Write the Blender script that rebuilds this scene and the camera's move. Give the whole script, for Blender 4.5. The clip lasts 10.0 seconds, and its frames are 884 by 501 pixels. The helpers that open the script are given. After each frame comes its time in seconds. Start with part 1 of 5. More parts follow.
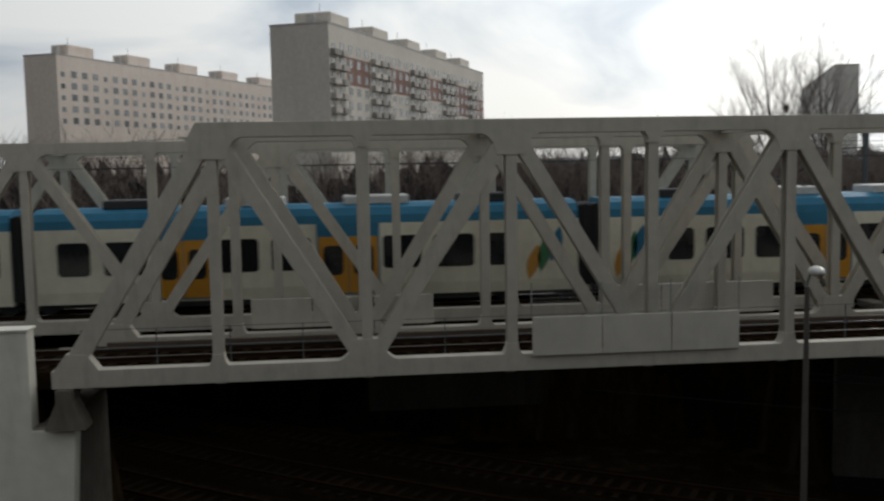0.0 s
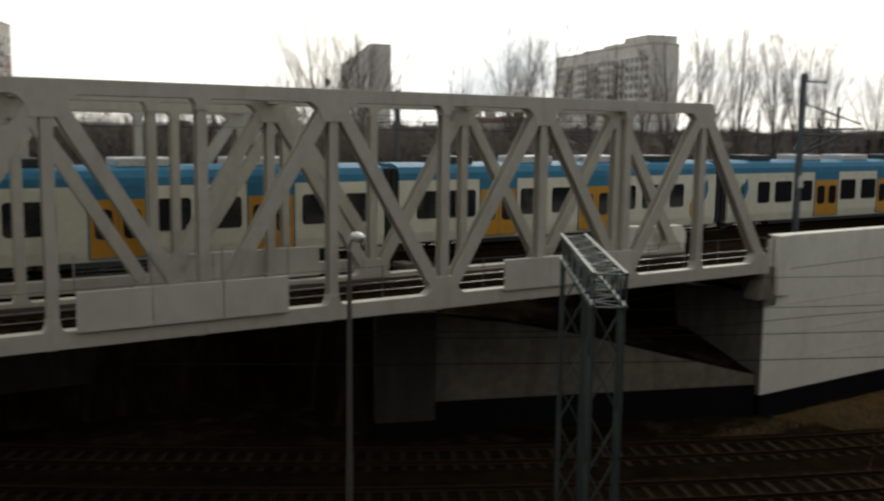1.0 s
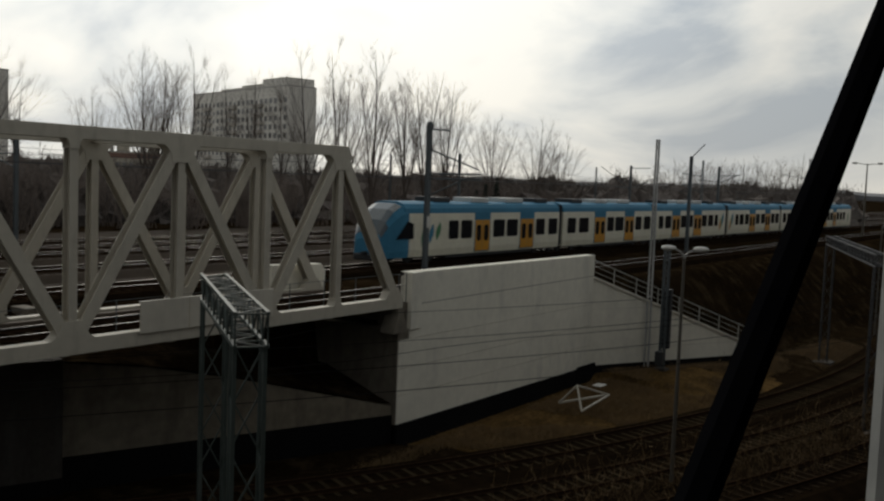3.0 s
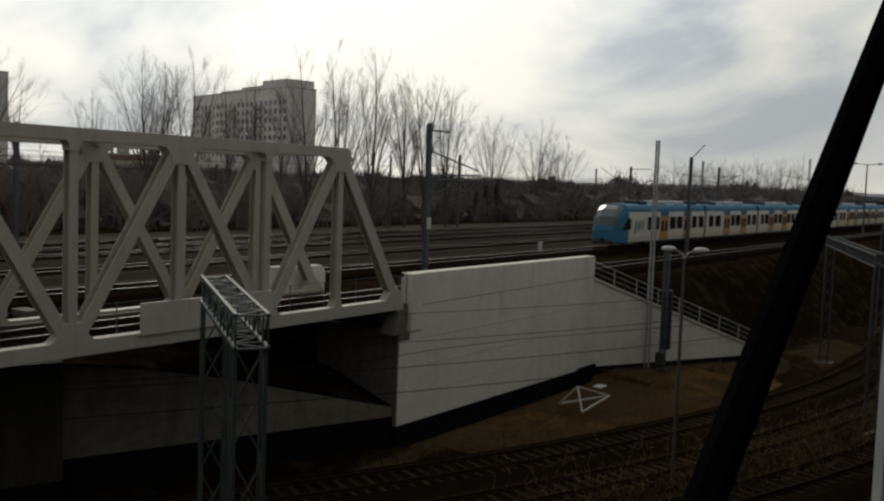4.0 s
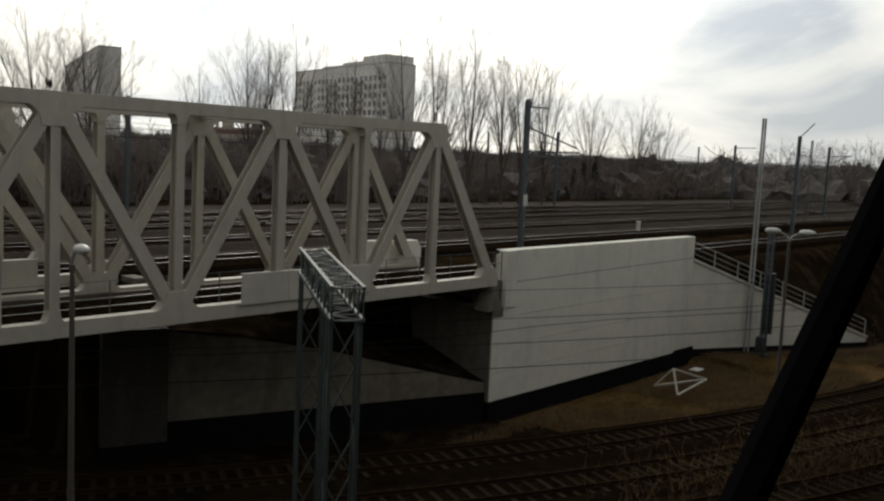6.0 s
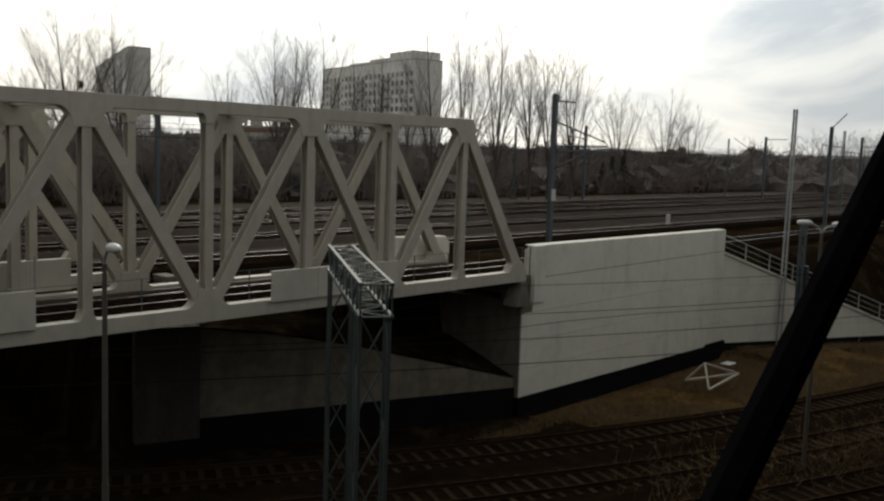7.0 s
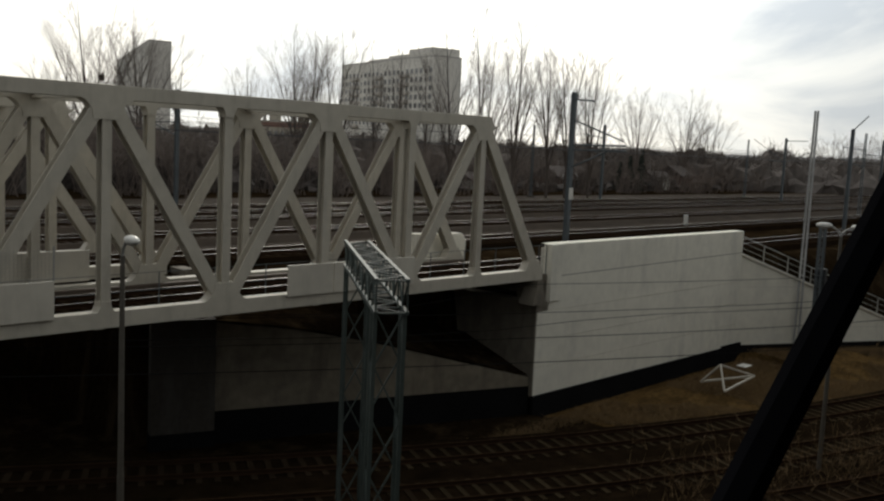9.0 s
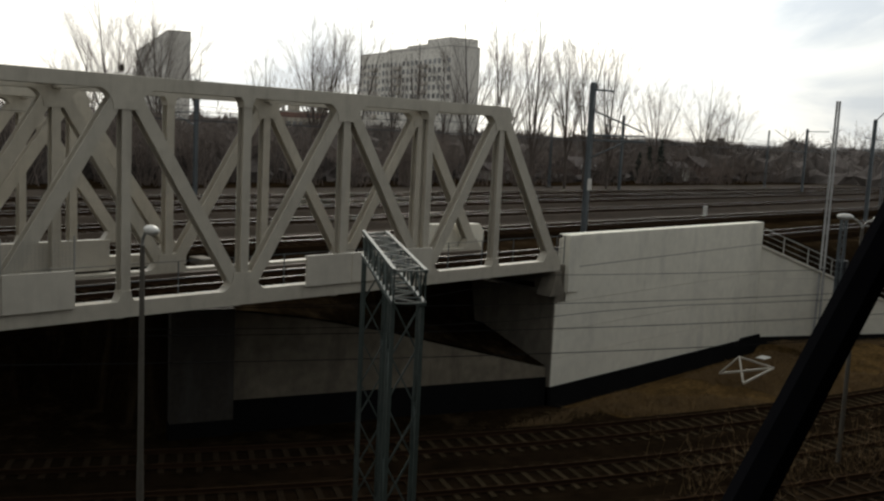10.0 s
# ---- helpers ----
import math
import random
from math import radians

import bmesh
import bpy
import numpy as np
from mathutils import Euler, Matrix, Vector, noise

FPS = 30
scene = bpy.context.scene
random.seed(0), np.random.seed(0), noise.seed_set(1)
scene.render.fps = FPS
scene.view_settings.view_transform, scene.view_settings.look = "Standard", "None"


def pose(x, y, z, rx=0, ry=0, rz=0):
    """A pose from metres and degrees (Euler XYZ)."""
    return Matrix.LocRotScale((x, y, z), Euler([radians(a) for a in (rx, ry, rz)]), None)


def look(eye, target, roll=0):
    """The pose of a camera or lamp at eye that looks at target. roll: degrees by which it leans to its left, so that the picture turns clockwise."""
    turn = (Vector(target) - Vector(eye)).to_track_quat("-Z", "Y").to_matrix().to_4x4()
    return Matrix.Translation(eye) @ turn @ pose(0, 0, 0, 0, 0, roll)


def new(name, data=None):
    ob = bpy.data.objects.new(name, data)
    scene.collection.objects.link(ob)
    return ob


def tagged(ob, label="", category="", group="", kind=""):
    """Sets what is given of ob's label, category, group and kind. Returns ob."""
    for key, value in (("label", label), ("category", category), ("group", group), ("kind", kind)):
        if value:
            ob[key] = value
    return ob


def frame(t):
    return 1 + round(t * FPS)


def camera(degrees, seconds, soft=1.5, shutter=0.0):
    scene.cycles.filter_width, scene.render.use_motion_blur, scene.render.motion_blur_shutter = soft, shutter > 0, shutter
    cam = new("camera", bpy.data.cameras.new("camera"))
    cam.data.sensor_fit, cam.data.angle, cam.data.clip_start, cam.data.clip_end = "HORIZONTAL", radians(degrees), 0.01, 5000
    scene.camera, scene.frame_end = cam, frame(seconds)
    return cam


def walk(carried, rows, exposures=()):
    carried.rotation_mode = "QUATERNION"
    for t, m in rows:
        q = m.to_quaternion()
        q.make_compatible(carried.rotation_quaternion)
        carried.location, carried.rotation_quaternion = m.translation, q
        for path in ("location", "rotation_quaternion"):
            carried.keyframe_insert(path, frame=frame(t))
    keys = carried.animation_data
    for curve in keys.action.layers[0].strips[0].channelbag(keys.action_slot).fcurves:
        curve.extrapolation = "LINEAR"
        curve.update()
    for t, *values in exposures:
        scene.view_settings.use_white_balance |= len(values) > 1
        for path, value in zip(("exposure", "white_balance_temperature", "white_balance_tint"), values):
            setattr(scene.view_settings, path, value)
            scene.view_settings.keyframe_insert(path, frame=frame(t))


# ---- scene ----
cam = camera(50.5, 10.0, soft=2.3, shutter=0.2)
PATH = [
    (0, pose(0.0069, -0.0076, 5.5002, 84.794, 1.014, -6.044)),
    (0.5, pose(0.0069, -0.0076, 5.5002, 83.509, 0.910, -16.251)),
    (1, pose(0.0069, -0.0076, 5.5002, 82.802, -0.700, -32.965)),
    (1.5, pose(0.0069, -0.0076, 5.5002, 84.478, -1.348, -42.130)),
    (2, pose(0.0069, -0.0076, 5.5002, 85.609, -1.510, -49.925)),
    (2.5, pose(0.0007, -0.0007, 5.5000, 85.465, -1.701, -52.896)),
    (2.7, pose(0.0059, -0.0066, 5.5002, 85.662, -2.084, -53.808)),
    (3.8, pose(0.0032, -0.0032, 5.5000, 85.641, -2.117, -55.363)),
    (4, pose(0.0034, -0.0043, 5.5001, 85.814, -2.089, -54.625)),
    (4.5, pose(0.0054, -0.0062, 5.5002, 85.320, -2.341, -53.161)),
    (5, pose(0.0053, -0.0064, 5.5000, 83.832, -0.745, -51.184)),
    (5.5, pose(0.0078, -0.0094, 5.5001, 84.387, -1.582, -50.377)),
    (5.7, pose(0.0111, -0.0113, 5.5001, 84.316, -2.342, -49.379)),
    (6.8, pose(0.0240, -0.0250, 5.5000, 83.809, -2.274, -47.509)),
    (7, pose(0.0246, -0.0256, 5.5000, 83.797, -2.012, -47.015)),
    (7.5, pose(0.0274, -0.0284, 5.5000, 83.968, -2.524, -46.619)),
    (8, pose(0.0290, -0.0299, 5.4999, 84.331, -2.598, -46.043)),
    (8.5, pose(0.0273, -0.0282, 5.4997, 84.416, -4.019, -45.892)),
    (9, pose(0.0251, -0.0259, 5.4997, 83.572, -2.773, -45.926)),
    (9.5, pose(0.0256, -0.0265, 5.4997, 83.259, -2.774, -45.502)),
    (10, pose(0.0256, -0.0266, 5.4998, 82.938, -2.813, -44.823)),
]
EXPOSURES = [(0, 0.2, 6450, 10), (0.5, 0.5, 6650, 9), (1, 0.58, 6850, 9), (1.5, 0.27, 6850, 9), (2, -0.08, 6850, 9), (2.5, -0.18, 6850, 9), (4, -0.21, 6850, 9), (4.5, -0.16, 6850, 9), (5, 0.08, 6850, 9), (5.5, 0.17, 6850, 9), (7, 0.22, 6850, 9), (8.5, 0.25, 6850, 9), (9.5, 0.42, 6850, 9), (10, 0.46, 6850, 9)]
walk(cam, PATH, EXPOSURES)

# ---- world and light ----
world = bpy.data.worlds.new("world")
scene.world = world
world.use_nodes = True
SUN_EL, SUN_AZ = 28.0, -41.0     # degrees; the sun stands behind thin cloud, ahead of the window


def make_sky():
    nt = world.node_tree
    n, l = nt.nodes, nt.links
    n.clear()
    out = n.new("ShaderNodeOutputWorld")
    sky = n.new("ShaderNodeTexSky")
    sky.sky_type, sky.sun_disc = "NISHITA", False
    sky.sun_elevation, sky.sun_rotation = radians(SUN_EL), radians(-SUN_AZ)
    sky.air_density, sky.dust_density = 1.0, 3.0
    co = n.new("ShaderNodeTexCoord")
    mp = n.new("ShaderNodeMapping")
    mp.inputs["Scale"].default_value = (1.0, 1.0, 2.6)
    mp.inputs["Location"].default_value = (0.35, 0.1, 0.0)
    nz = n.new("ShaderNodeTexNoise")
    nz.inputs["Scale"].default_value, nz.inputs["Detail"].default_value = 3.0, 9.0
    nz.inputs["Roughness"].default_value, nz.inputs["Distortion"].default_value = 0.52, 0.5
    ramp = n.new("ShaderNodeValToRGB")
    e = ramp.color_ramp.elements
    e[0].position, e[0].color = 0.37, (0.54, 0.60, 0.68, 1)
    e[1].position, e[1].color = 0.57, (1.0, 1.0, 0.985, 1)
    mid = e.new(0.47)
    mid.color = (0.80, 0.835, 0.865, 1)
    # the cloud glows round the hidden sun and is duller away from it
    dot = n.new("ShaderNodeVectorMath")
    dot.operation = "DOT_PRODUCT"
    ce, az = math.cos(radians(SUN_EL)), radians(SUN_AZ)
    dot.inputs[1].default_value = (-math.sin(az) * ce, math.cos(az) * ce, math.sin(radians(SUN_EL)))
    half = n.new("ShaderNodeMapRange")
    half.inputs["From Min"].default_value = -1.0
    glow = n.new("ShaderNodeValToRGB")
    glow.color_ramp.interpolation = "LINEAR"
    g = glow.color_ramp.elements
    g[0].position, g[0].color = 0.0, (0.32, 0.32, 0.32, 1)
    g[1].position, g[1].color = 1.0, (1.45, 1.45, 1.45, 1)
    for at, v in ((0.60, 0.43), (0.78, 0.69), (0.90, 0.87), (0.95, 1.18)):
        k = g.new(at)
        k.color = (v, v, v, 1)
    mul = n.new("ShaderNodeMix")
    mul.data_type, mul.blend_type = "RGBA", "MULTIPLY"
    mul.inputs["Factor"].default_value = 1.0
    bg_sky = n.new("ShaderNodeBackground")
    bg_sky.inputs["Strength"].default_value = 0.05
    bg_cloud = n.new("ShaderNodeBackground")
    bg_cloud.inputs["Strength"].default_value = 1.0
    add = n.new("ShaderNodeMixShader")
    add.inputs[0].default_value = 0.93
    l.new(co.outputs["Generated"], mp.inputs["Vector"])
    l.new(co.outputs["Generated"], dot.inputs[0])
    l.new(dot.outputs["Value"], half.inputs["Value"])
    l.new(half.outputs[0], glow.inputs["Fac"])
    l.new(mp.outputs[0], nz.inputs["Vector"])
    l.new(nz.outputs["Fac"], ramp.inputs["Fac"])
    l.new(sky.outputs[0], bg_sky.inputs["Color"])
    l.new(ramp.outputs[0], mul.inputs["A"])
    l.new(glow.outputs[0], mul.inputs["B"])
    # creamier towards the horizon
    sep = n.new("ShaderNodeSeparateXYZ")
    low = n.new("ShaderNodeMapRange")
    low.inputs["From Max"].default_value = 0.22
    tint = n.new("ShaderNodeMix")
    tint.data_type = "RGBA"
    tint.inputs["A"].default_value, tint.inputs["B"].default_value = (1.0, 0.99, 0.955, 1), (0.965, 0.99, 1.0, 1)
    warm = n.new("ShaderNodeMix")
    warm.data_type, warm.blend_type = "RGBA", "MULTIPLY"
    warm.inputs["Factor"].default_value = 1.0
    l.new(co.outputs["Generated"], sep.inputs[0])
    l.new(sep.outputs["Z"], low.inputs["Value"])
    l.new(low.outputs[0], tint.inputs["Factor"])
    l.new(mul.outputs["Result"], warm.inputs["A"])
    l.new(tint.outputs["Result"], warm.inputs["B"])
    l.new(warm.outputs["Result"], bg_cloud.inputs["Color"])
    l.new(bg_sky.outputs[0], add.inputs[1])
    l.new(bg_cloud.outputs[0], add.inputs[2])
    l.new(add.outputs[0], out.inputs["Surface"])


make_sky()
sun_data = bpy.data.lights.new("sun", "SUN")
sun_data.energy, sun_data.angle, sun_data.color = 0.7, radians(14), (1.0, 0.95, 0.88)
sun = new("sun", sun_data)
sun.matrix_world = look((0, 0, 60), (-60 * math.cos(radians(SUN_EL)) * -math.sin(radians(SUN_AZ)),
                                     -60 * math.cos(radians(SUN_EL)) * math.cos(radians(SUN_AZ)),
                                     60 - 60 * math.sin(radians(SUN_EL))))


# ---- materials ----
def mat(name, base, rough=0.7, metal=0.0, dark=0.75, light=1.15, fine=9.0, coarse=0.6, bump=0.15, spec=0.4, stain=None, stain_amount=0.5, per_object=0.0):
    m = bpy.data.materials.new(name)
    m.use_nodes = True
    n, l = m.node_tree.nodes, m.node_tree.links
    b = n["Principled BSDF"]
    b.inputs["Roughness"].default_value, b.inputs["Metallic"].default_value = rough, metal
    b.inputs["Specular IOR Level"].default_value = spec
    co = n.new("ShaderNodeTexCoord")
    big, small = n.new("ShaderNodeTexNoise"), n.new("ShaderNodeTexNoise")
    big.inputs["Scale"].default_value, big.inputs["Detail"].default_value = coarse, 5.0
    small.inputs["Scale"].default_value, small.inputs["Detail"].default_value = fine, 6.0
    for z in (big, small):
        l.new(co.outputs["Object"], z.inputs["Vector"])
    add = n.new("ShaderNodeMath")
    add.operation = "ADD"
    l.new(big.outputs["Fac"], add.inputs[0])
    l.new(small.outputs["Fac"], add.inputs[1])
    half = n.new("ShaderNodeMapRange")
    half.inputs["From Min"].default_value, half.inputs["From Max"].default_value = 0.7, 1.3
    half.inputs["To Min"].default_value, half.inputs["To Max"].default_value = dark, light
    l.new(add.outputs[0], half.inputs["Value"])
    mul = n.new("ShaderNodeMix")
    mul.data_type, mul.blend_type = "RGBA", "MULTIPLY"
    mul.inputs["Factor"].default_value = 1.0
    mul.inputs["A"].default_value = (*base, 1)
    l.new(half.outputs[0], mul.inputs["B"])
    colour = mul.outputs["Result"]
    if stain:
        st = n.new("ShaderNodeTexNoise")
        st.inputs["Scale"].default_value, st.inputs["Detail"].default_value = coarse * 2.3, 8.0
        st.inputs["Roughness"].default_value = 0.65
        sm = n.new("ShaderNodeMapping")
        sm.inputs["Scale"].default_value = (1.6, 1.6, 0.35)
        l.new(co.outputs["Object"], sm.inputs["Vector"])
        l.new(sm.outputs[0], st.inputs["Vector"])
        sr = n.new("ShaderNodeMapRange")
        sr.inputs["From Min"].default_value, sr.inputs["From Max"].default_value = 0.5, 0.72
        sr.inputs["To Max"].default_value = stain_amount
        l.new(st.outputs["Fac"], sr.inputs["Value"])
        mx = n.new("ShaderNodeMix")
        mx.data_type = "RGBA"
        mx.inputs["B"].default_value = (*stain, 1)
        l.new(sr.outputs[0], mx.inputs["Factor"])
        l.new(colour, mx.inputs["A"])
        colour = mx.outputs["Result"]
    if per_object:
        oi = n.new("ShaderNodeObjectInfo")
        pr = n.new("ShaderNodeMapRange")
        pr.inputs["To Min"].default_value, pr.inputs["To Max"].default_value = 1 - per_object, 1 + per_object
        l.new(oi.outputs["Random"], pr.inputs["Value"])
        pm = n.new("ShaderNodeMix")
        pm.data_type, pm.blend_type = "RGBA", "MULTIPLY"
        pm.inputs["Factor"].default_value = 1.0
        l.new(colour, pm.inputs["A"])
        l.new(pr.outputs[0], pm.inputs["B"])
        colour = pm.outputs["Result"]
    l.new(colour, b.inputs["Base Color"])
    if bump:
        bp = n.new("ShaderNodeBump")
        bp.inputs["Strength"].default_value, bp.inputs["Distance"].default_value = bump, 0.02
        l.new(small.outputs["Fac"], bp.inputs["Height"])
        l.new(bp.outputs[0], b.inputs["Normal"])
    return m


M_STEEL = mat("grey_bridge_paint", (0.475, 0.44, 0.37), 0.55, fine=3, dark=0.9, light=1.06, stain=(0.22, 0.19, 0.16), stain_amount=0.35, bump=0.05)
M_PANEL = mat("grey_panel_paint", (0.52, 0.485, 0.415), 0.6, fine=2, dark=0.9, light=1.06, stain=(0.3, 0.28, 0.25), stain_amount=0.3, bump=0.03)
M_CONC = mat("pale_concrete", (0.76, 0.73, 0.635), 0.85, fine=2.2, coarse=0.25, dark=0.9, light=1.06, bump=0.06, stain=(0.36, 0.35, 0.33), stain_amount=0.35)
# Base darkened far below concrete to stand in for shade under bridges.
M_CONC_SHADED = mat("shade_darkened_concrete", (0.055, 0.048, 0.04), 0.9, fine=5, coarse=0.4, stain=(0.08, 0.075, 0.07), stain_amount=0.7)
M_BITUMEN = mat("black_bitumen", (0.010, 0.010, 0.0105), 0.85, fine=8, spec=0.02)
# Brown pushed near black to stand in for shade in the cutting.
M_BALLAST = mat("shade_dark_brown_ballast", (0.012, 0.0078, 0.0045), 0.95, spec=0.0, fine=26, coarse=1.2, dark=0.5, light=1.5, bump=0.8)
# Ballast without that darkening, for the upper yard.
M_BALLAST_YARD = mat("brown_yard_ballast", (0.038, 0.029, 0.022), 0.95, spec=0.04, fine=22, coarse=0.5, dark=0.6, light=1.35, bump=0.8)
M_RAIL = mat("worn_rail_steel", (0.30, 0.28, 0.26), 0.38, 0.8, fine=20, bump=0.02)
# Rust brown taken below its own tone to stand in for shade.
M_RAIL_RUST = mat("shade_dark_rusty_rail_web", (0.034, 0.020, 0.012), 0.85, fine=30, spec=0.0)
# Pale concrete painted near black in place of the cutting's shade.
M_SLEEPER = mat("shade_dark_concrete_sleeper", (0.034, 0.025, 0.015), 0.9, fine=12, spec=0.0, per_object=0.25)
# Dark wood, lowered further for shade under the bridges.
M_SLEEPER_DARK = mat("shade_dark_wooden_sleeper", (0.024, 0.017, 0.011), 0.9, fine=14, spec=0.0, per_object=0.3)


# ---- mesh helpers ----
def box(bm, x0, x1, y0, y1, z0, z1):
    v = [bm.verts.new(p) for p in ((x0, y0, z0), (x1, y0, z0), (x1, y1, z0), (x0, y1, z0), (x0, y0, z1), (x1, y0, z1), (x1, y1, z1), (x0, y1, z1))]
    for f in ((3, 2, 1, 0), (4, 5, 6, 7), (0, 1, 5, 4), (1, 2, 6, 5), (2, 3, 7, 6), (3, 0, 4, 7)):
        bm.faces.new([v[i] for i in f])
    return v


def beam(bm, p, q, w, d, side=(0, 1, 0)):
    """A square bar from p to q; d deep along side, w wide across it."""
    p, q = Vector(p), Vector(q)
    a = (q - p).normalized()
    s = Vector(side)
    s = (s - a * s.dot(a)).normalized()
    c = a.cross(s)
    v = []
    for o in (p, q):
        for i, j in ((-1, -1), (1, -1), (1, 1), (-1, 1)):
            v.append(bm.verts.new(o + c * (i * w / 2) + s * (j * d / 2)))
    for f in ((3, 2, 1, 0), (4, 5, 6, 7), (0, 1, 5, 4), (1, 2, 6, 5), (2, 3, 7, 6), (3, 0, 4, 7)):
        bm.faces.new([v[i] for i in f])


def ibeam(bm, p, q, w, d, plate=0.03):
    """An H section in one piece: two plates w wide, parallel to the truss plane, d apart, with a web between."""
    p, q = Vector(p), Vector(q)
    a = (q - p).normalized()
    s = Vector((0, 1, 0))
    c = a.cross(s)
    h, k, t = w / 2, d / 2, plate / 2
    sec = [(-h, -k), (h, -k), (h, -k + plate), (t, -k + plate), (t, k - plate), (h, k - plate), (h, k), (-h, k), (-h, k - plate), (-t, k - plate), (-t, -k + plate), (-h, -k + plate)]
    r0 = [bm.verts.new(p + c * x + s * y) for x, y in sec]
    r1 = [bm.verts.new(q + c * x + s * y) for x, y in sec]
    for i in range(12):
        bm.faces.new((r0[i], r0[(i + 1) % 12], r1[(i + 1) % 12], r1[i]))
    bm.faces.new(r0[::-1])
    bm.faces.new(r1)


def tube(bm, p, q, r0, r1=None, n=8, caps=True):
    p, q = Vector(p), Vector(q)
    r1 = r0 if r1 is None else r1
    a = (q - p).normalized()
    s = a.orthogonal().normalized()
    c = a.cross(s)
    rings = []
    for o, r in ((p, r0), (q, r1)):
        rings.append([bm.verts.new(o + (s * math.cos(2 * math.pi * i / n) + c * math.sin(2 * math.pi * i / n)) * r) for i in range(n)])
    for i in range(n):
        bm.faces.new((rings[0][i], rings[0][(i + 1) % n], rings[1][(i + 1) % n], rings[1][i]))
    if caps:
        bm.faces.new(rings[0][::-1])
        bm.faces.new(rings[1])


def prism(bm, outline, y0, y1):
    """A plate: an outline of (x, z) from y0 to y1."""
    a = [bm.verts.new((x, y0, z)) for x, z in outline]
    b = [bm.verts.new((x, y1, z)) for x, z in outline]
    bm.faces.new(a)
    bm.faces.new(b[::-1])
    k = len(a)
    for i in range(k):
        bm.faces.new((a[(i + 1) % k], a[i], b[i], b[(i + 1) % k]))


def part(name, bm, material, parent=None, label="", bevel=0.0, smooth=False):
    bmesh.ops.recalc_face_normals(bm, faces=bm.faces[:])
    if bevel:
        bmesh.ops.bevel(bm, geom=bm.edges[:], offset=bevel, segments=1, affect="EDGES", clamp_overlap=True)
    me = bpy.data.meshes.new(name)
    bm.to_mesh(me)
    bm.free()
    for mt in (material if isinstance(material, (list, tuple)) else [material]):
        me.materials.append(mt)
    if smooth:
        for p in me.polygons:
            p.use_smooth = True
    ob = new(name, me)
    ob.parent = parent
    if label:
        ob["label"] = label
    return ob


def boxes(name, material, parent, *spans, label="", bevel=0.0):
    bm = bmesh.new()
    for s in spans:
        box(bm, *s)
    return part(name, bm, material, parent, label, bevel)


def thing(name, label, category, group="", at=(0, 0, 0), rz=0.0):
    e = new(name)
    e.matrix_basis = pose(*at, 0, 0, rz)
    return tagged(e, label, category, group)


# ---- ground ----
Z_UP, Z_LOW = -0.55, -6.85


def track_a_y(x):
    """Centre line of the nearest long curve in the cutting."""
    x = min(x, 73.0)
    return 16.2 - 0.25 * (x - 48) + 0.005 * (x - 48) ** 2


def low_wall_y(x):
    return 26.7 + (34.5 - x) * 0.364


def wing_y(x):
    return 26.6 - 0.5 * (x - 54.6) if x < 68 else 19.9 - 0.1 * (x - 68)


def ground_height(x, y):
    rough = 0.10 * noise.noise((x * 0.13, y * 0.13, 0)) + 0.06 * noise.noise((x * 0.5, y * 0.5, 3))
    # Unseen embankment behind the view, added to block low sky light.
    if y < 4.5:
        u = min(1.0, max(0.0, (4.5 - y) / 6.0))
        return Z_LOW + rough + (2.5 - Z_LOW) * u
    up = Z_UP + rough * 0.4
    low = Z_LOW + rough
    rise = min(1.0, max(0.0, (x - 36) / 18.0))
    if x > 54.6:
        wy, top_y = wing_y(x), 26.4
        if y >= top_y and (x > 56.5 or y > 27.0):
            return up
        if y > wy + 1.6 and (x > 57.5 or y > 28.0):
            u = (y - wy - 0.3) / max(0.2, top_y - wy - 0.3)
            foot = max(-6.3, -0.5 - 0.397 * (x - 54.6))
            return foot + (Z_UP - foot) * (u * u * (3 - 2 * u)) + rough * 0.7
        u = min(1.0, max(0.0, (y - track_a_y(x) - 2.2) / max(0.5, wy - track_a_y(x) - 2.2)))
        return low + 0.75 * u - 0.45 * min(1.0, max(0.0, (y - wy + 1.7) / 1.4))
    if x >= 34.6 and y >= 26.8:
        return up
    if x < 34.6:
        if y > 31.9 and x > 20.6 and y - 31.9 > (34.6 - x) * 0.02:
            if y > low_wall_y(x) + 3.2 or y > 34.8:
                return up
        if y > 41.2 and x > 8.0 - (y - 41.2) * 1.5:
            return up
        if y > low_wall_y(x) + 1.4 and x > 17.9:
            along = min(1.0, max(0.0, (34.4 - x) / 14.0))
            return -5.4 + 3.2 * along + min(1.2, (y - low_wall_y(x)) * 0.35) + rough * 0.5
        if x < -8.6 and 26.8 <= y < 33.5 or x < -25.6 and 33.0 <= y < 42 or y >= 42 and x < -25.6 - (y - 42) * 1.5:
            return up
        if y > 42 + 40:
            return up
        return low - 0.1
    # the bank in front of the east wall
    u = min(1.0, max(0.0, (y - track_a_y(x) - 2.2) / max(0.5, 26.5 - track_a_y(x) - 2.2)))
    return low + u * (rise * 0.10) - 0.35 * min(1.0, max(0.0, (y - 25.0) / 1.3))


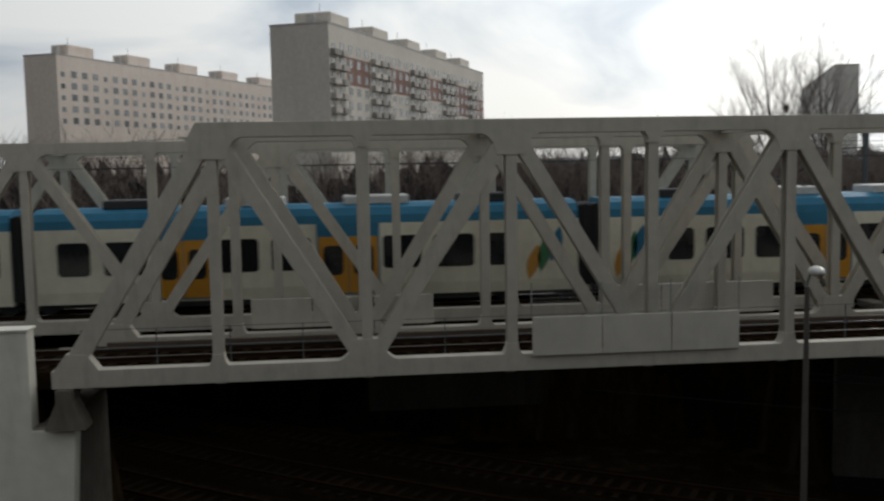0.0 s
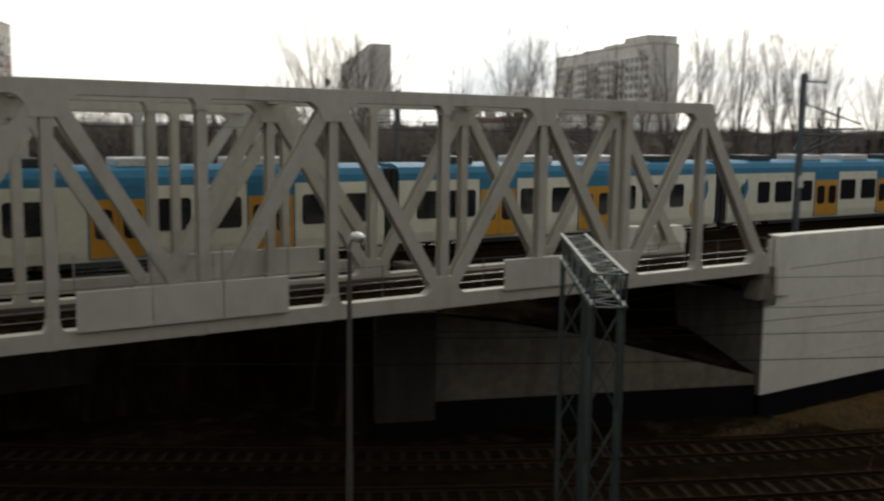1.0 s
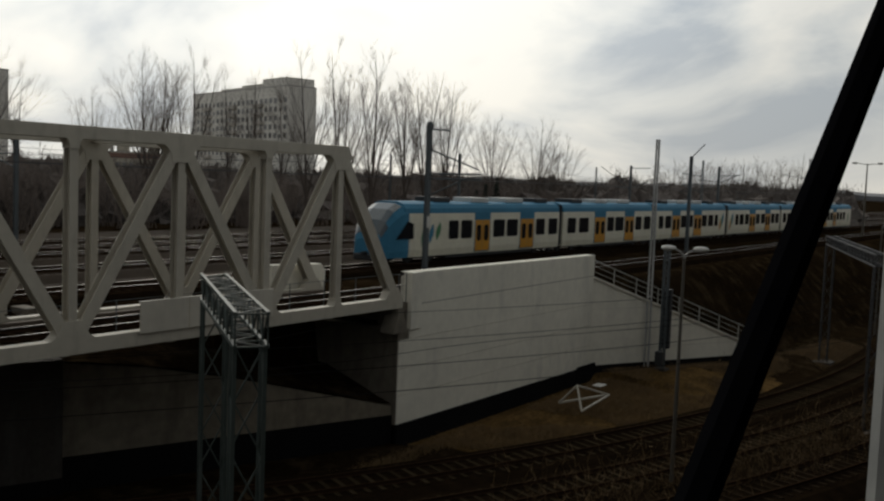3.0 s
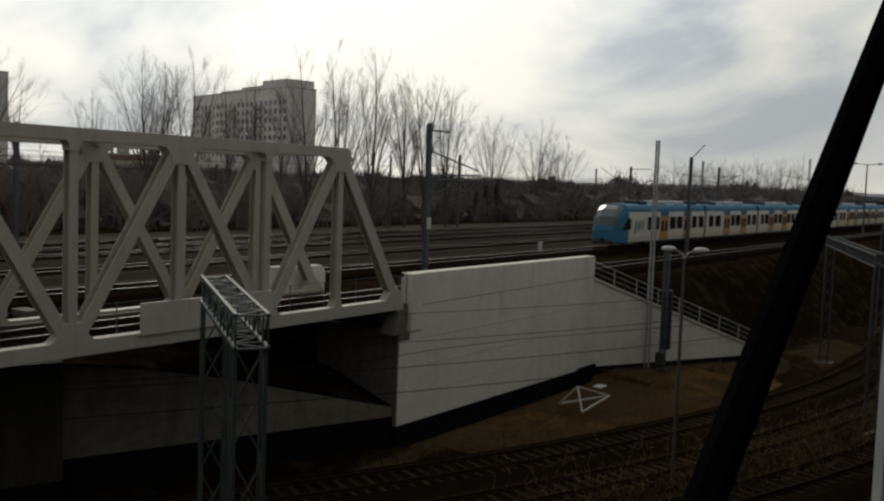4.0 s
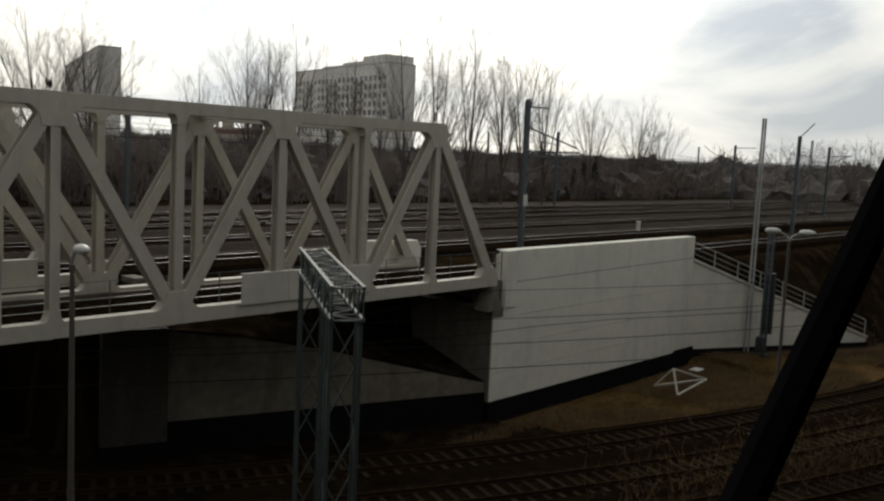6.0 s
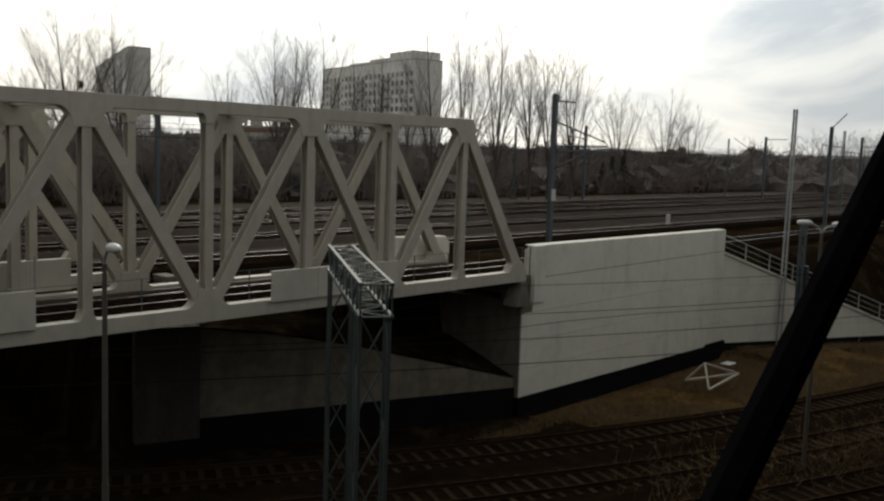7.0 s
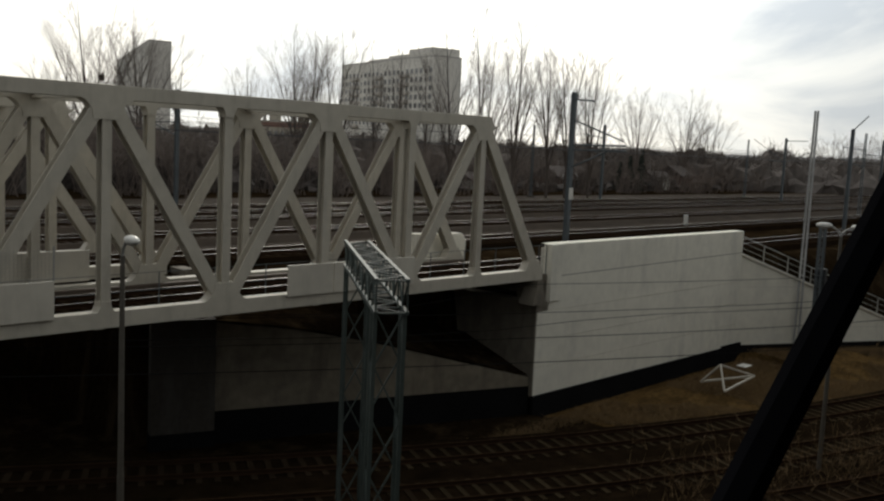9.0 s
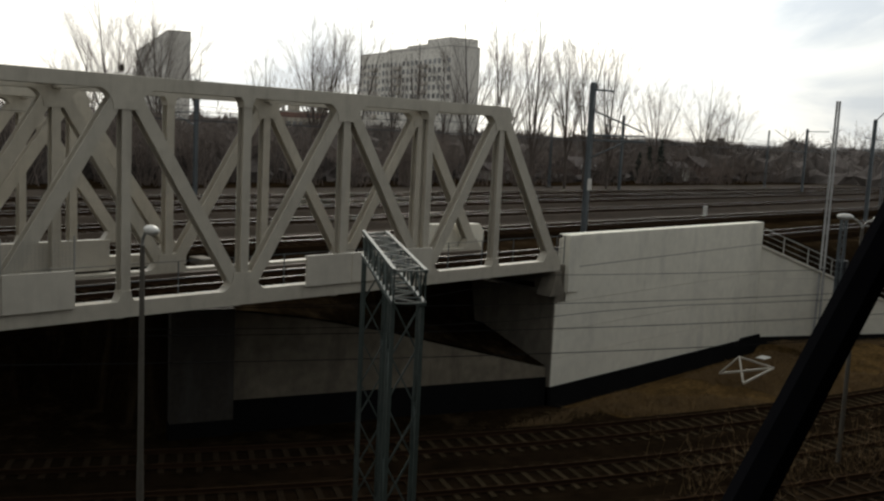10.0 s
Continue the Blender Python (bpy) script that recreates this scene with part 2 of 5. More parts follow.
def make_ground():
    xs = [-3000, -1500, -700, -350, -200, -120] + [-80 + 2.0 * i for i in range(26)] + [-28 + 0.8 * i for i in range(126)] + [73 + 2.5 * i for i in range(36)] + [170, 200, 260, 350, 600, 1200, 3000]
    ys = [-1500, -500, -150, -60, -30, -15, -6, -3, -1.5, 0, 1.5, 3, 4.5, 6, 8, 10, 12] + [14 + 0.6 * i for i in range(50)] + [44.5 + 2.5 * i for i in range(24)] + [110, 130, 170, 230, 350, 600, 1200, 3000]
    verts = [(x, y, ground_height(x, y)) for y in ys for x in xs]
    w = len(xs)
    faces = [(j * w + i, j * w + i + 1, (j + 1) * w + i + 1, (j + 1) * w + i) for j in range(len(ys) - 1) for i in range(w - 1)]
    me = bpy.data.meshes.new("ground")
    me.from_pydata(verts, [], faces)
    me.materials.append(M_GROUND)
    me.materials.append(M_BANK)
    me.materials.append(M_BALLAST_YARD)
    for p in me.polygons:
        p.use_smooth = True
        c = p.center
        if 35.5 < c.x < 62 + 5 * noise.noise((c.y * 0.3, 1, 5)) and c.z < -5.6 and c.y > track_a_y(c.x) + 2.3 + 0.9 * noise.noise((c.x * 0.3, c.y * 0.3, 9)):
            p.material_index = 1
        elif 40 < c.y < 78 and c.z > -1.2 and c.x > 12:
            p.material_index = 2
    tagged(new("ground", me), "dark brown soil and withered grass of the railway land", "ground", kind="structure")


def ground_material():
    # Soil base sunk near black in place of the cutting's deep shade.
    m = mat("shade_dark_withered_soil", (0.012, 0.0078, 0.0042), 0.95, spec=0.0, fine=4.0, coarse=0.22, dark=0.45, light=1.6, bump=0.9, stain=(0.046, 0.032, 0.018), stain_amount=0.85)
    return m


M_GROUND = ground_material()
M_BANK = mat("straw_covered_soil", (0.082, 0.050, 0.020), 0.95, fine=5.0, coarse=0.35, dark=0.3, light=1.5, bump=0.9, spec=0.0, stain=(0.03, 0.021, 0.012), stain_amount=0.9)
make_ground()


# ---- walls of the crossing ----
# Weathered concrete in one tone between its brighter end and its shaded end.
M_CONC_OLD2 = mat("weathered_shade_toned_concrete", (0.20, 0.172, 0.13), 0.9, fine=2.5, coarse=0.4, dark=0.65, stain=(0.10, 0.085, 0.065), stain_amount=0.75)
M_GAP = mat("concrete_joint", (0.60, 0.575, 0.505), 0.9)
M_POUR = mat("dark_pour_line", (0.30, 0.285, 0.25), 0.9)
# Stained pale concrete, its base darkened to imitate shade below the deck.
M_SEAT = mat("shade_dark_stained_concrete", (0.17, 0.15, 0.12), 0.9, fine=2.5, coarse=0.4, dark=0.75, stain=(0.07, 0.06, 0.05), stain_amount=0.7)


def structure(ob, label, category="wall"):
    return tagged(ob, label, category, kind="structure")


def east_wall():
    bm = bmesh.new()
    prism(bm, [(34.5, -7.6), (54.5, -7.6), (54.5, 0.9), (35.2, 0.9), (35.2, -1.5), (34.5, -1.5)], 26.62, 27.15)
    w = structure(part("wall_east", bm, M_GAP, None), "pale grey concrete retaining wall with a parapet along the upper tracks")
    rows = [(-6.05, -4.72), (-4.70, -3.42), (-3.40, -2.05), (-2.03, 1.1)]
    for k, (z0, z1) in enumerate(rows):
        cuts = (34.36, 41.8, 54.6) if k < 3 else (35.15, 41.8, 54.6)
        for x0, x1 in zip(cuts, cuts[1:]):
            bm = bmesh.new()
            box(bm, x0 + 0.006, x1 - 0.006, 26.5, 26.9, z0, z1)
            part("concrete_panel", bm, M_CONC, w, bevel=0.008)
    bm = bmesh.new()
    beam(bm, (35.2, 26.496, -0.42), (54.55, 26.496, -0.22), 0.04, 0.008)
    part("joint", bm, M_POUR, w, "thin pour line in the concrete")
    boxes("coping", M_CONC, w, (35.17, 54.58, 26.52, 27.14, 1.1, 1.125), bevel=0.012)
    boxes("foot_coating", M_BITUMEN, w, (34.3, 55.3, 26.40, 27.3, -7.6, -6.06), label="black bitumen coating on the wall foot")
    boxes("foot_coating", M_BITUMEN, w, (52.6, 55.4, 26.34, 26.44, -7.4, -5.88), bevel=0.04)
    boxes("pilaster", M_CONC, w, (35.12, 35.95, 26.41, 26.92, -1.6, 1.108), bevel=0.02)
    # return of the parapet towards the bridge bearing
    boxes("parapet_return", M_CONC, w, (35.15, 35.6, 26.9, 31.2, -1.4, -0.3), bevel=0.01)
    return w


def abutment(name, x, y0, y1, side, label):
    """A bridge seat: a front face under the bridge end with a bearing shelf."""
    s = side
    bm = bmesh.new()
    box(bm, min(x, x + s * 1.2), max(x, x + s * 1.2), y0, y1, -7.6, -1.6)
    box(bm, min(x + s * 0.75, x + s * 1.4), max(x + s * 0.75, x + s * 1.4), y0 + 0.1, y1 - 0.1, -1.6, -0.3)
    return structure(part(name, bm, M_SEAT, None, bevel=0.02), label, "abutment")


def wing_wall():
    bm = bmesh.new()
    a, b = Vector((54.6, 26.6)), Vector((68.2, 19.8))
    d = (b - a).normalized()
    n = Vector((-d.y, d.x))
    pts = []
    for off in (0.0, 0.5):
        for p, z in ((a, -7.4), (b, -7.4), (b, -5.75), (a, -0.35)):
            q = p + n * off
            pts.append(bm.verts.new((q.x, q.y, z)))
    for f in ((0, 1, 2, 3), (7, 6, 5, 4), (0, 4, 5, 1), (1, 5, 6, 2), (2, 6, 7, 3), (3, 7, 4, 0)):
        bm.faces.new([pts[i] for i in f])
    w = structure(part("wall_wing", bm, M_CONC, None, bevel=0.02), "pale concrete wing wall falling towards the lower tracks")
    bm = bmesh.new()
    beam(bm, (a.x + n.x * 0.2, a.y + n.y * 0.2, -0.30), (b.x + n.x * 0.2, b.y + n.y * 0.2, -5.70), 0.12, 0.62, side=(n.x, n.y, 0))
    part("coping", bm, M_CONC, w)
    bm = bmesh.new()
    beam(bm, (a.x - n.x * 0.02, a.y - n.y * 0.02, -6.83), (b.x - n.x * 0.02, b.y - n.y * 0.02, -6.83), 1.5, 0.06, side=(n.x, n.y, 0))
    part("foot_coating", bm, M_BITUMEN, w, "black bitumen coating on the wall foot")
    for z in (-2.4, -3.8, -5.1):
        k = min(1.0, (-0.35 - z) / 5.4)
        bm = bmesh.new()
        e = a + (b - a) * k
        beam(bm, (a.x - n.x * 0.004, a.y - n.y * 0.004, z), (e.x - n.x * 0.004, e.y - n.y * 0.004, z), 0.03, 0.012, side=(n.x, n.y, 0))
        part("joint", bm, M_GAP, w)
    # earth held by the wall
    bm = bmesh.new()
    rows = []
    for k in range(20):
        p = a.lerp(b, k / 19)
        z = -0.45 - 5.4 * k / 19
        rows.append([bm.verts.new((p.x + n.x * (0.45 + 0.5 * j), p.y + n.y * (0.45 + 0.5 * j), z + 0.12 * j + 0.05 * noise.noise((p.x, j, 2)))) for j in range(8)])
    for r0, r1 in zip(rows, rows[1:]):
        for j in range(7):
            bm.faces.new((r0[j], r1[j], r1[j + 1], r0[j + 1]))
    structure(part("ground_slope", bm, M_GROUND, None, smooth=True), "dark grassy slope behind the wing wall", "ground")
    # railing along the sloping top
    r = thing("railing", "pale galvanised handrail on the sloping wing wall", "railing")
    p0, p1 = Vector((a.x + n.x * 0.2, a.y + n.y * 0.2, -0.24)), Vector((b.x + n.x * 0.2, b.y + n.y * 0.2, -5.64))
    for k in range(9):
        q = p0.lerp(p1, k / 8)
        bm = bmesh.new()
        tube(bm, q, q + Vector((0, 0, 1.1)), 0.035, n=6)
        part("post", bm, M_GALV, r)
    for h in (1.08, 0.72, 0.36):
        bm = bmesh.new()
        tube(bm, p0 + Vector((0, 0, h)), p1 + Vector((0, 0, h)), 0.028 if h > 1 else 0.016, n=6)
        part("rail", bm, M_GALV, r)


M_GALV = mat("galvanised_steel", (0.34, 0.34, 0.325), 0.5, 0.3, fine=12, bump=0.03)
M_TEAL = mat("grey_green_lattice_paint", (0.050, 0.066, 0.060), 0.6, 0.1, fine=8, stain=(0.14, 0.155, 0.145), stain_amount=0.4, bump=0.03)
M_MAST = mat("dark_mast_steel", (0.10, 0.115, 0.125), 0.55, 0.3, fine=8, bump=0.03)
M_MAST_LIGHT = mat("concrete_mast", (0.37, 0.37, 0.365), 0.7, fine=7)
M_LAMP = mat("lamp_housing", (0.62, 0.61, 0.57), 0.35, fine=10, bump=0.0)
M_DARK = mat("dark_fittings", (0.03, 0.032, 0.035), 0.6, fine=10)

east_wall()
abutment("wall_abutment_east", 34.3, 26.55, 31.9, 1, "stained, shade-darkened concrete bridge seat under the near bridge")
abutment("wall_abutment_east_far", 20.2, 34.9, 41.1, 1, "stained, shade-darkened concrete bridge seat under the far bridge")
abutment("wall_abutment_west", -8.05, 26.55, 31.9, -1, "stained, shade-darkened concrete bridge seat at the other end of the near bridge")
abutment("wall_abutment_west_far", -25.2, 34.9, 41.1, -1, "stained, shade-darkened concrete bridge seat at the other end of the far bridge")
wing_wall()


LOW_WALL_TOP = [(34.4, -5.2), (30.5, -4.15), (26.7, -3.1), (23.5, -2.4), (20.4, -1.95), (18.2, -1.8)]


def low_wall_top(x):
    for (x1, z1), (x0, z0) in zip(LOW_WALL_TOP, LOW_WALL_TOP[1:]):
        if x >= x0:
            return z0 + (z1 - z0) * (min(x, x1) - x0) / (x1 - x0)
    return LOW_WALL_TOP[-1][1]


def low_wall():
    bm = bmesh.new()
    pts = LOW_WALL_TOP
    front, back = [], []
    for x, z in pts:
        y = low_wall_y(x)
        front.append((bm.verts.new((x, y, -7.6)), bm.verts.new((x, y, z))))
        back.append((bm.verts.new((x + 0.05, y + 0.16, -7.6)), bm.verts.new((x + 0.05, y + 0.16, z))))
    for i in range(len(pts) - 1):
        bm.faces.new((front[i][0], front[i + 1][0], front[i + 1][1], front[i][1]))
        bm.faces.new((back[i][0], back[i][1], back[i + 1][1], back[i + 1][0]))
        bm.faces.new((front[i][1], front[i + 1][1], back[i + 1][1], back[i][1]))
    for i in (0, len(pts) - 1):
        bm.faces.new((front[i][0], front[i][1], back[i][1], back[i][0]))
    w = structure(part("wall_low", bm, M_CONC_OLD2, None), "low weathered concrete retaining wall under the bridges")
    bm = bmesh.new()
    beam(bm, (34.4, low_wall_y(34.4) - 0.02, -6.4), (18.2, low_wall_y(18.2) - 0.02, -6.4), 1.6, 0.06)
    part("foot_coating", bm, M_BITUMEN, w, "black bitumen coating on the wall foot")
    # a buttress that stands a little proud, darkened for the bridge shade
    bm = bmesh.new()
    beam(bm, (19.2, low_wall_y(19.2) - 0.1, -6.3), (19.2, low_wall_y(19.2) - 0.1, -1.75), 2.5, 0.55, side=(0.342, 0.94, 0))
    part("buttress", bm, M_CONC_SHADED, w, bevel=0.02)
    bm = bmesh.new()
    beam(bm, (19.2, low_wall_y(19.2) - 0.1, -7.5), (19.2, low_wall_y(19.2) - 0.1, -6.3), 2.56, 0.6, side=(0.342, 0.94, 0))
    part("buttress_foot", bm, M_BITUMEN, w, bevel=0.02)


def earth_bank():
    """Bare earth from the top of the low wall up to the bridge seats."""
    bm = bmesh.new()
    rows = []
    for k in range(25):
        x = 34.3 - k * 0.72
        z = low_wall_top(x) + 0.03
        rows.append([bm.verts.new((x + 0.1 * j, low_wall_y(x) + 0.02 + j * 0.8, z + 0.05 + (0.25 * j if j else 0.0) + 0.05 * noise.noise((x, j, 0)))) for j in range(6)])
    for a, b in zip(rows, rows[1:]):
        for j in range(5):
            bm.faces.new((a[j], a[j + 1], b[j + 1], b[j]))
    structure(part("ground_bank", bm, M_GROUND, None, smooth=True), "dark bare earth bank above the low wall", "ground")


low_wall()
earth_bank()


def west_wall():
    bm = bmesh.new()
    prism(bm, [(-30, -7.6), (-8.0, -7.6), (-7.6, -1.65), (-8.75, -1.65), (-8.75, 1.15), (-30, 1.15)], 26.5, 27.1)
    w = structure(part("wall_west", bm, M_CONC, None, bevel=0.02), "pale grey concrete wall with a parapet beside the bridge end")
    boxes("coping", M_CONC, w, (-30, -8.7, 26.44, 27.16, 1.15, 1.21), bevel=0.01)
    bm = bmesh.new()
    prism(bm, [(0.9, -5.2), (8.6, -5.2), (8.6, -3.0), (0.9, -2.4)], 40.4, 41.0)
    structure(part("wall_back", bm, M_CONC_SHADED, None), "shade-darkened concrete wall far under the bridges")


west_wall()


def yard_deck():
    """The slab that carries the yard over the cutting, behind the far bridge; added to cut light from there."""
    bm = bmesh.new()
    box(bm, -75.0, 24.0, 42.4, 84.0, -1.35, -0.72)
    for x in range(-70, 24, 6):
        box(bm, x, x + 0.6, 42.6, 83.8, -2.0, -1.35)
    structure(part("deck", bm, M_CONC_SHADED, None), "shade-darkened concrete deck carrying the yard tracks over the cutting", "bridge deck")


yard_deck()

# ---- truss bridges ----
PANELS = 10
Z_CH0, Z_CH1 = -0.46, 0.04


def fillet_plate(x, z, s, wide, high, neck):
    """A joint plate whose sides sweep in a curve from wide at z to neck at z + s * high."""
    right = []
    for k in range(7):
        a = k / 6 * math.pi / 2
        right.append((x + wide - (wide - neck) * math.sin(a), z + s * high * (1 - math.cos(a))))
    left = [(2 * x - px_, pz) for px_, pz in right[::-1]]
    return right + left


def truss(parent, y, half, top1):
    top0 = top1 - 0.42
    L = half * PANELS
    depth = 0.42
    bm = bmesh.new()
    box(bm, -0.35, L + 0.35, y - depth / 2, y + depth / 2, Z_CH0, Z_CH1)
    part("bottom_chord", bm, M_STEEL, parent, bevel=0.012)
    bm = bmesh.new()
    prism(bm, [(half - 0.62, top0), (L - half + 0.62, top0), (L - half + 0.38, top1), (half - 0.38, top1)], y - depth / 2, y + depth / 2)
    part("top_chord", bm, M_STEEL, parent, bevel=0.012)
    zt, zb = (top0 + top1) / 2, (Z_CH0 + Z_CH1) / 2
    for i in range(PANELS):
        up = i % 2 == 0
        p = (i * half, y, zb if up else zt)
        q = ((i + 1) * half, y, zt if up else zb)
        bm = bmesh.new()
        ibeam(bm, p, q, 0.50 if i in (0, PANELS - 1) else 0.42, depth - 0.04)
        part("end_post" if i in (0, PANELS - 1) else "diagonal", bm, M_STEEL, parent)
    for i in range(1, PANELS):
        bm = bmesh.new()
        ibeam(bm, (i * half, y, zb), (i * half, y, zt), 0.30, depth - 0.06)
        part("vertical", bm, M_STEEL, parent)
        big = i % 2 == 1
        for z, s, node in ((Z_CH1 - 0.03, 1, not big), (top0 + 0.03, -1, big)):
            bm = bmesh.new()
            o = fillet_plate(i * half, z, s, 0.95 if node else 0.36, 0.62 if node else 0.34, 0.42 if node else 0.16)
            prism(bm, o, y - depth / 2 - 0.004, y + depth / 2 + 0.004)
            part("gusset", bm, M_STEEL, parent)
    for x in (0.0, L):
        s = 1 if x == 0 else -1
        bm = bmesh.new()
        prism(bm, [(x - s * 0.30, Z_CH1 - 0.03), (x + s * 0.95, Z_CH1 - 0.03), (x + s * 0.62, Z_CH1 + 0.42), (x + s * 0.06, Z_CH1 + 0.46)], y - depth / 2 - 0.004, y + depth / 2 + 0.004)
        part("gusset", bm, M_STEEL, parent)
        bm = bmesh.new()
        prism(bm, [(x - 0.55, -1.58), (x + 0.55, -1.58), (x + 0.22, -0.80), (x + 0.22, -0.47), (x - 0.22, -0.47), (x - 0.22, -0.80)], y - 0.4, y + 0.4)
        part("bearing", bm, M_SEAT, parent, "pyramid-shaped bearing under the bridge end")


def bridge(x0, y0, y1, half, top1, label):
    b = thing("truss_bridge", label, "bridge", "truss bridges", (x0, 0, 0))
    L = half * PANELS
    for y in (y0, y1):
        truss(b, y, half, top1)
    for i in range(PANELS + 1):
        boxes("floor_beam", M_STEEL, b, (i * half - 0.15, i * half + 0.15, y0 + 0.22, y1 - 0.22, Z_CH0 - 0.12, Z_CH1 - 0.30))
    for i in range(1, PANELS):
        if i % 2:
            boxes("top_strut", M_STEEL, b, (i * half - 0.16, i * half + 0.16, y0 + 0.22, y1 - 0.22, top1 - 0.38, top1 - 0.06))
    for i in range(1, PANELS - 2, 2):
        for (xa, xb) in ((i, i + 2),):
            bm = bmesh.new()
            beam(bm, (xa * half, y0 + 0.2, top1 - 0.22), (xb * half, y1 - 0.2, top1 - 0.22), 0.14, 0.14, side=(0, 0, 1))
            part("wind_brace", bm, M_STEEL, b)
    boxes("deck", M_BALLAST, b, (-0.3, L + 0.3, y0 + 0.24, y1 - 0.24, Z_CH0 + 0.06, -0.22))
    for y in (y0 + 0.45, y1 - 0.45):
        boxes("guard_plate", M_STEEL_RUST, b, (0, L, y - 0.09, y + 0.09, -0.22, -0.06))
    return b


def cladding(x0, x1, y, z0, z1, count, screen=True):
    """A row of sheet panels on the truss, under a wire screen."""
    p = thing("safety_screen", "pale grey sheet panels " + ("below a fine wire screen on the bridge" if screen else "fixed in a row on the bridge"), "safety screen", "bridge safety screens")
    w = (x1 - x0) / count
    for i in range(count):
        boxes("sheet", M_PANEL, p, (x0 + i * w + 0.015, x0 + (i + 1) * w - 0.015, y - 0.03, y + 0.03, z0, z1), bevel=0.008)
    boxes("frame", M_GALV, p, (x0, x1, y + 0.031, y + 0.07, z1 - 0.06, z1), (x0, x1, y + 0.031, y + 0.07, z0, z0 + 0.06))
    if not screen:
        return
    bm = bmesh.new()
    for i in range(int((x1 - x0) / 0.11)):
        box(bm, x0 + i * 0.11, x0 + i * 0.11 + 0.005, y + 0.01, y + 0.016, z1, z1 + 0.95)
    for i in range(9):
        box(bm, x0, x1, y + 0.017, y + 0.023, z1 + i * 0.11, z1 + i * 0.11 + 0.005)
    tagged(part("wire_mesh", bm, M_GALV, p), "fine wire mesh", kind="stuff")
    for i in range(count + 1):
        boxes("post", M_GALV, p, (x0 + i * w - 0.02, x0 + i * w + 0.02, y + 0.035, y + 0.075, z1, z1 + 1.0))


M_STEEL_RUST = mat("rust_streaked_steel", (0.10, 0.074, 0.056), 0.75, fine=8, stain=(0.09, 0.06, 0.04), stain_amount=0.6)
bridge(-7.75, 26.5, 31.5, 4.17, 6.78, "grey painted steel through-truss railway bridge over the cutting")
bridge(-24.9, 35.5, 40.5, 4.48, 6.55, "grey painted steel truss bridge behind, carrying the passing train")
cladding(5.3, 11.5, 26.20, -0.02, 1.1, 3)
cladding(19.7, 25.9, 26.20, -0.04, 1.06, 3, False)
cladding(-3.2, 3.0, 31.8, 0.1, 1.1, 3, False)
cladding(9.0, 15.2, 31.8, 0.1, 1.2, 3, False)



def handrail(x0, x1, y, label, step):
    """A light rail of two tubes on posts beside the bridge deck."""
    h = thing("handrail", label, "handrail", "bridge handrails")
    n = round((x1 - x0) / step)
    for i in range(n + 1):
        x = x0 + (x1 - x0) * i / n
        boxes("post", M_MAST, h, (x - 0.014, x + 0.014, y - 0.014, y + 0.014, -0.3, 1.07))
    for z in (0.5, 1.06):
        bm = bmesh.new()
        tube(bm, (x0, y, z), (x1, y, z), 0.011, n=6)
        part("rail", bm, M_MAST, h)


handrail(-7.4, 33.6, 26.86, "thin dark steel handrail along the bridge deck", 2.05)
handrail(33.95, 35.1, 26.75, "short dark steel handrail between bridge end and parapet", 0.575)

block = thing("parapet_block", "pale concrete parapet block beside the bridge end", "parapet")
bm = bmesh.new()
prism(bm, [(31.4, -1.0), (35.1, -1.0), (35.1, 0.75), (34.8, 1.12), (31.4, 1.2)], 31.9, 32.4)
part("body", bm, M_CONC, block, bevel=0.03)


# ---- tracks ----
def ribbon(bm, pts, prof):
    """Sweeps a profile of (sideways, up) along level points."""
    rings = []
    for i, p in enumerate(pts):
        a, b = pts[max(0, i - 1)], pts[min(len(pts) - 1, i + 1)]
        d = Vector((b[0] - a[0], b[1] - a[1])).normalized()
        n = Vector((-d.y, d.x))
        rings.append([bm.verts.new((p[0] + n.x * s, p[1] + n.y * s, p[2] + u)) for s, u in prof])
    k = len(prof)
    for r0, r1 in zip(rings, rings[1:]):
        for j in range(k):
            bm.faces.new((r0[j], r1[j], r1[(j + 1) % k], r0[(j + 1) % k]))
    bm.faces.new(rings[0][::-1])
    bm.faces.new(rings[-1])


def rail_profile(o):
    return [(o - 0.07, -0.17), (o + 0.07, -0.17), (o + 0.07, -0.15), (o + 0.012, -0.13), (o + 0.012, -0.045), (o + 0.036, -0.035), (o + 0.036, 0.0), (o - 0.036, 0.0), (o - 0.036, -0.035), (o - 0.012, -0.045), (o - 0.012, -0.13), (o - 0.07, -0.15)]


def sleeper_mesh(material):
    bm = bmesh.new()
    prism(bm, [(-0.13, -0.2), (0.13, -0.2), (0.10, 0), (-0.10, 0)], -1.28, 1.28)
    me = bpy.data.meshes.new("sleeper")
    bmesh.ops.recalc_face_normals(bm, faces=bm.faces[:])
    bm.to_mesh(me)
    bm.free()
    me.materials.append(material)
    return me


SLEEPER_SHADED, SLEEPER_OLD = sleeper_mesh(M_SLEEPER), sleeper_mesh(M_SLEEPER_DARK)


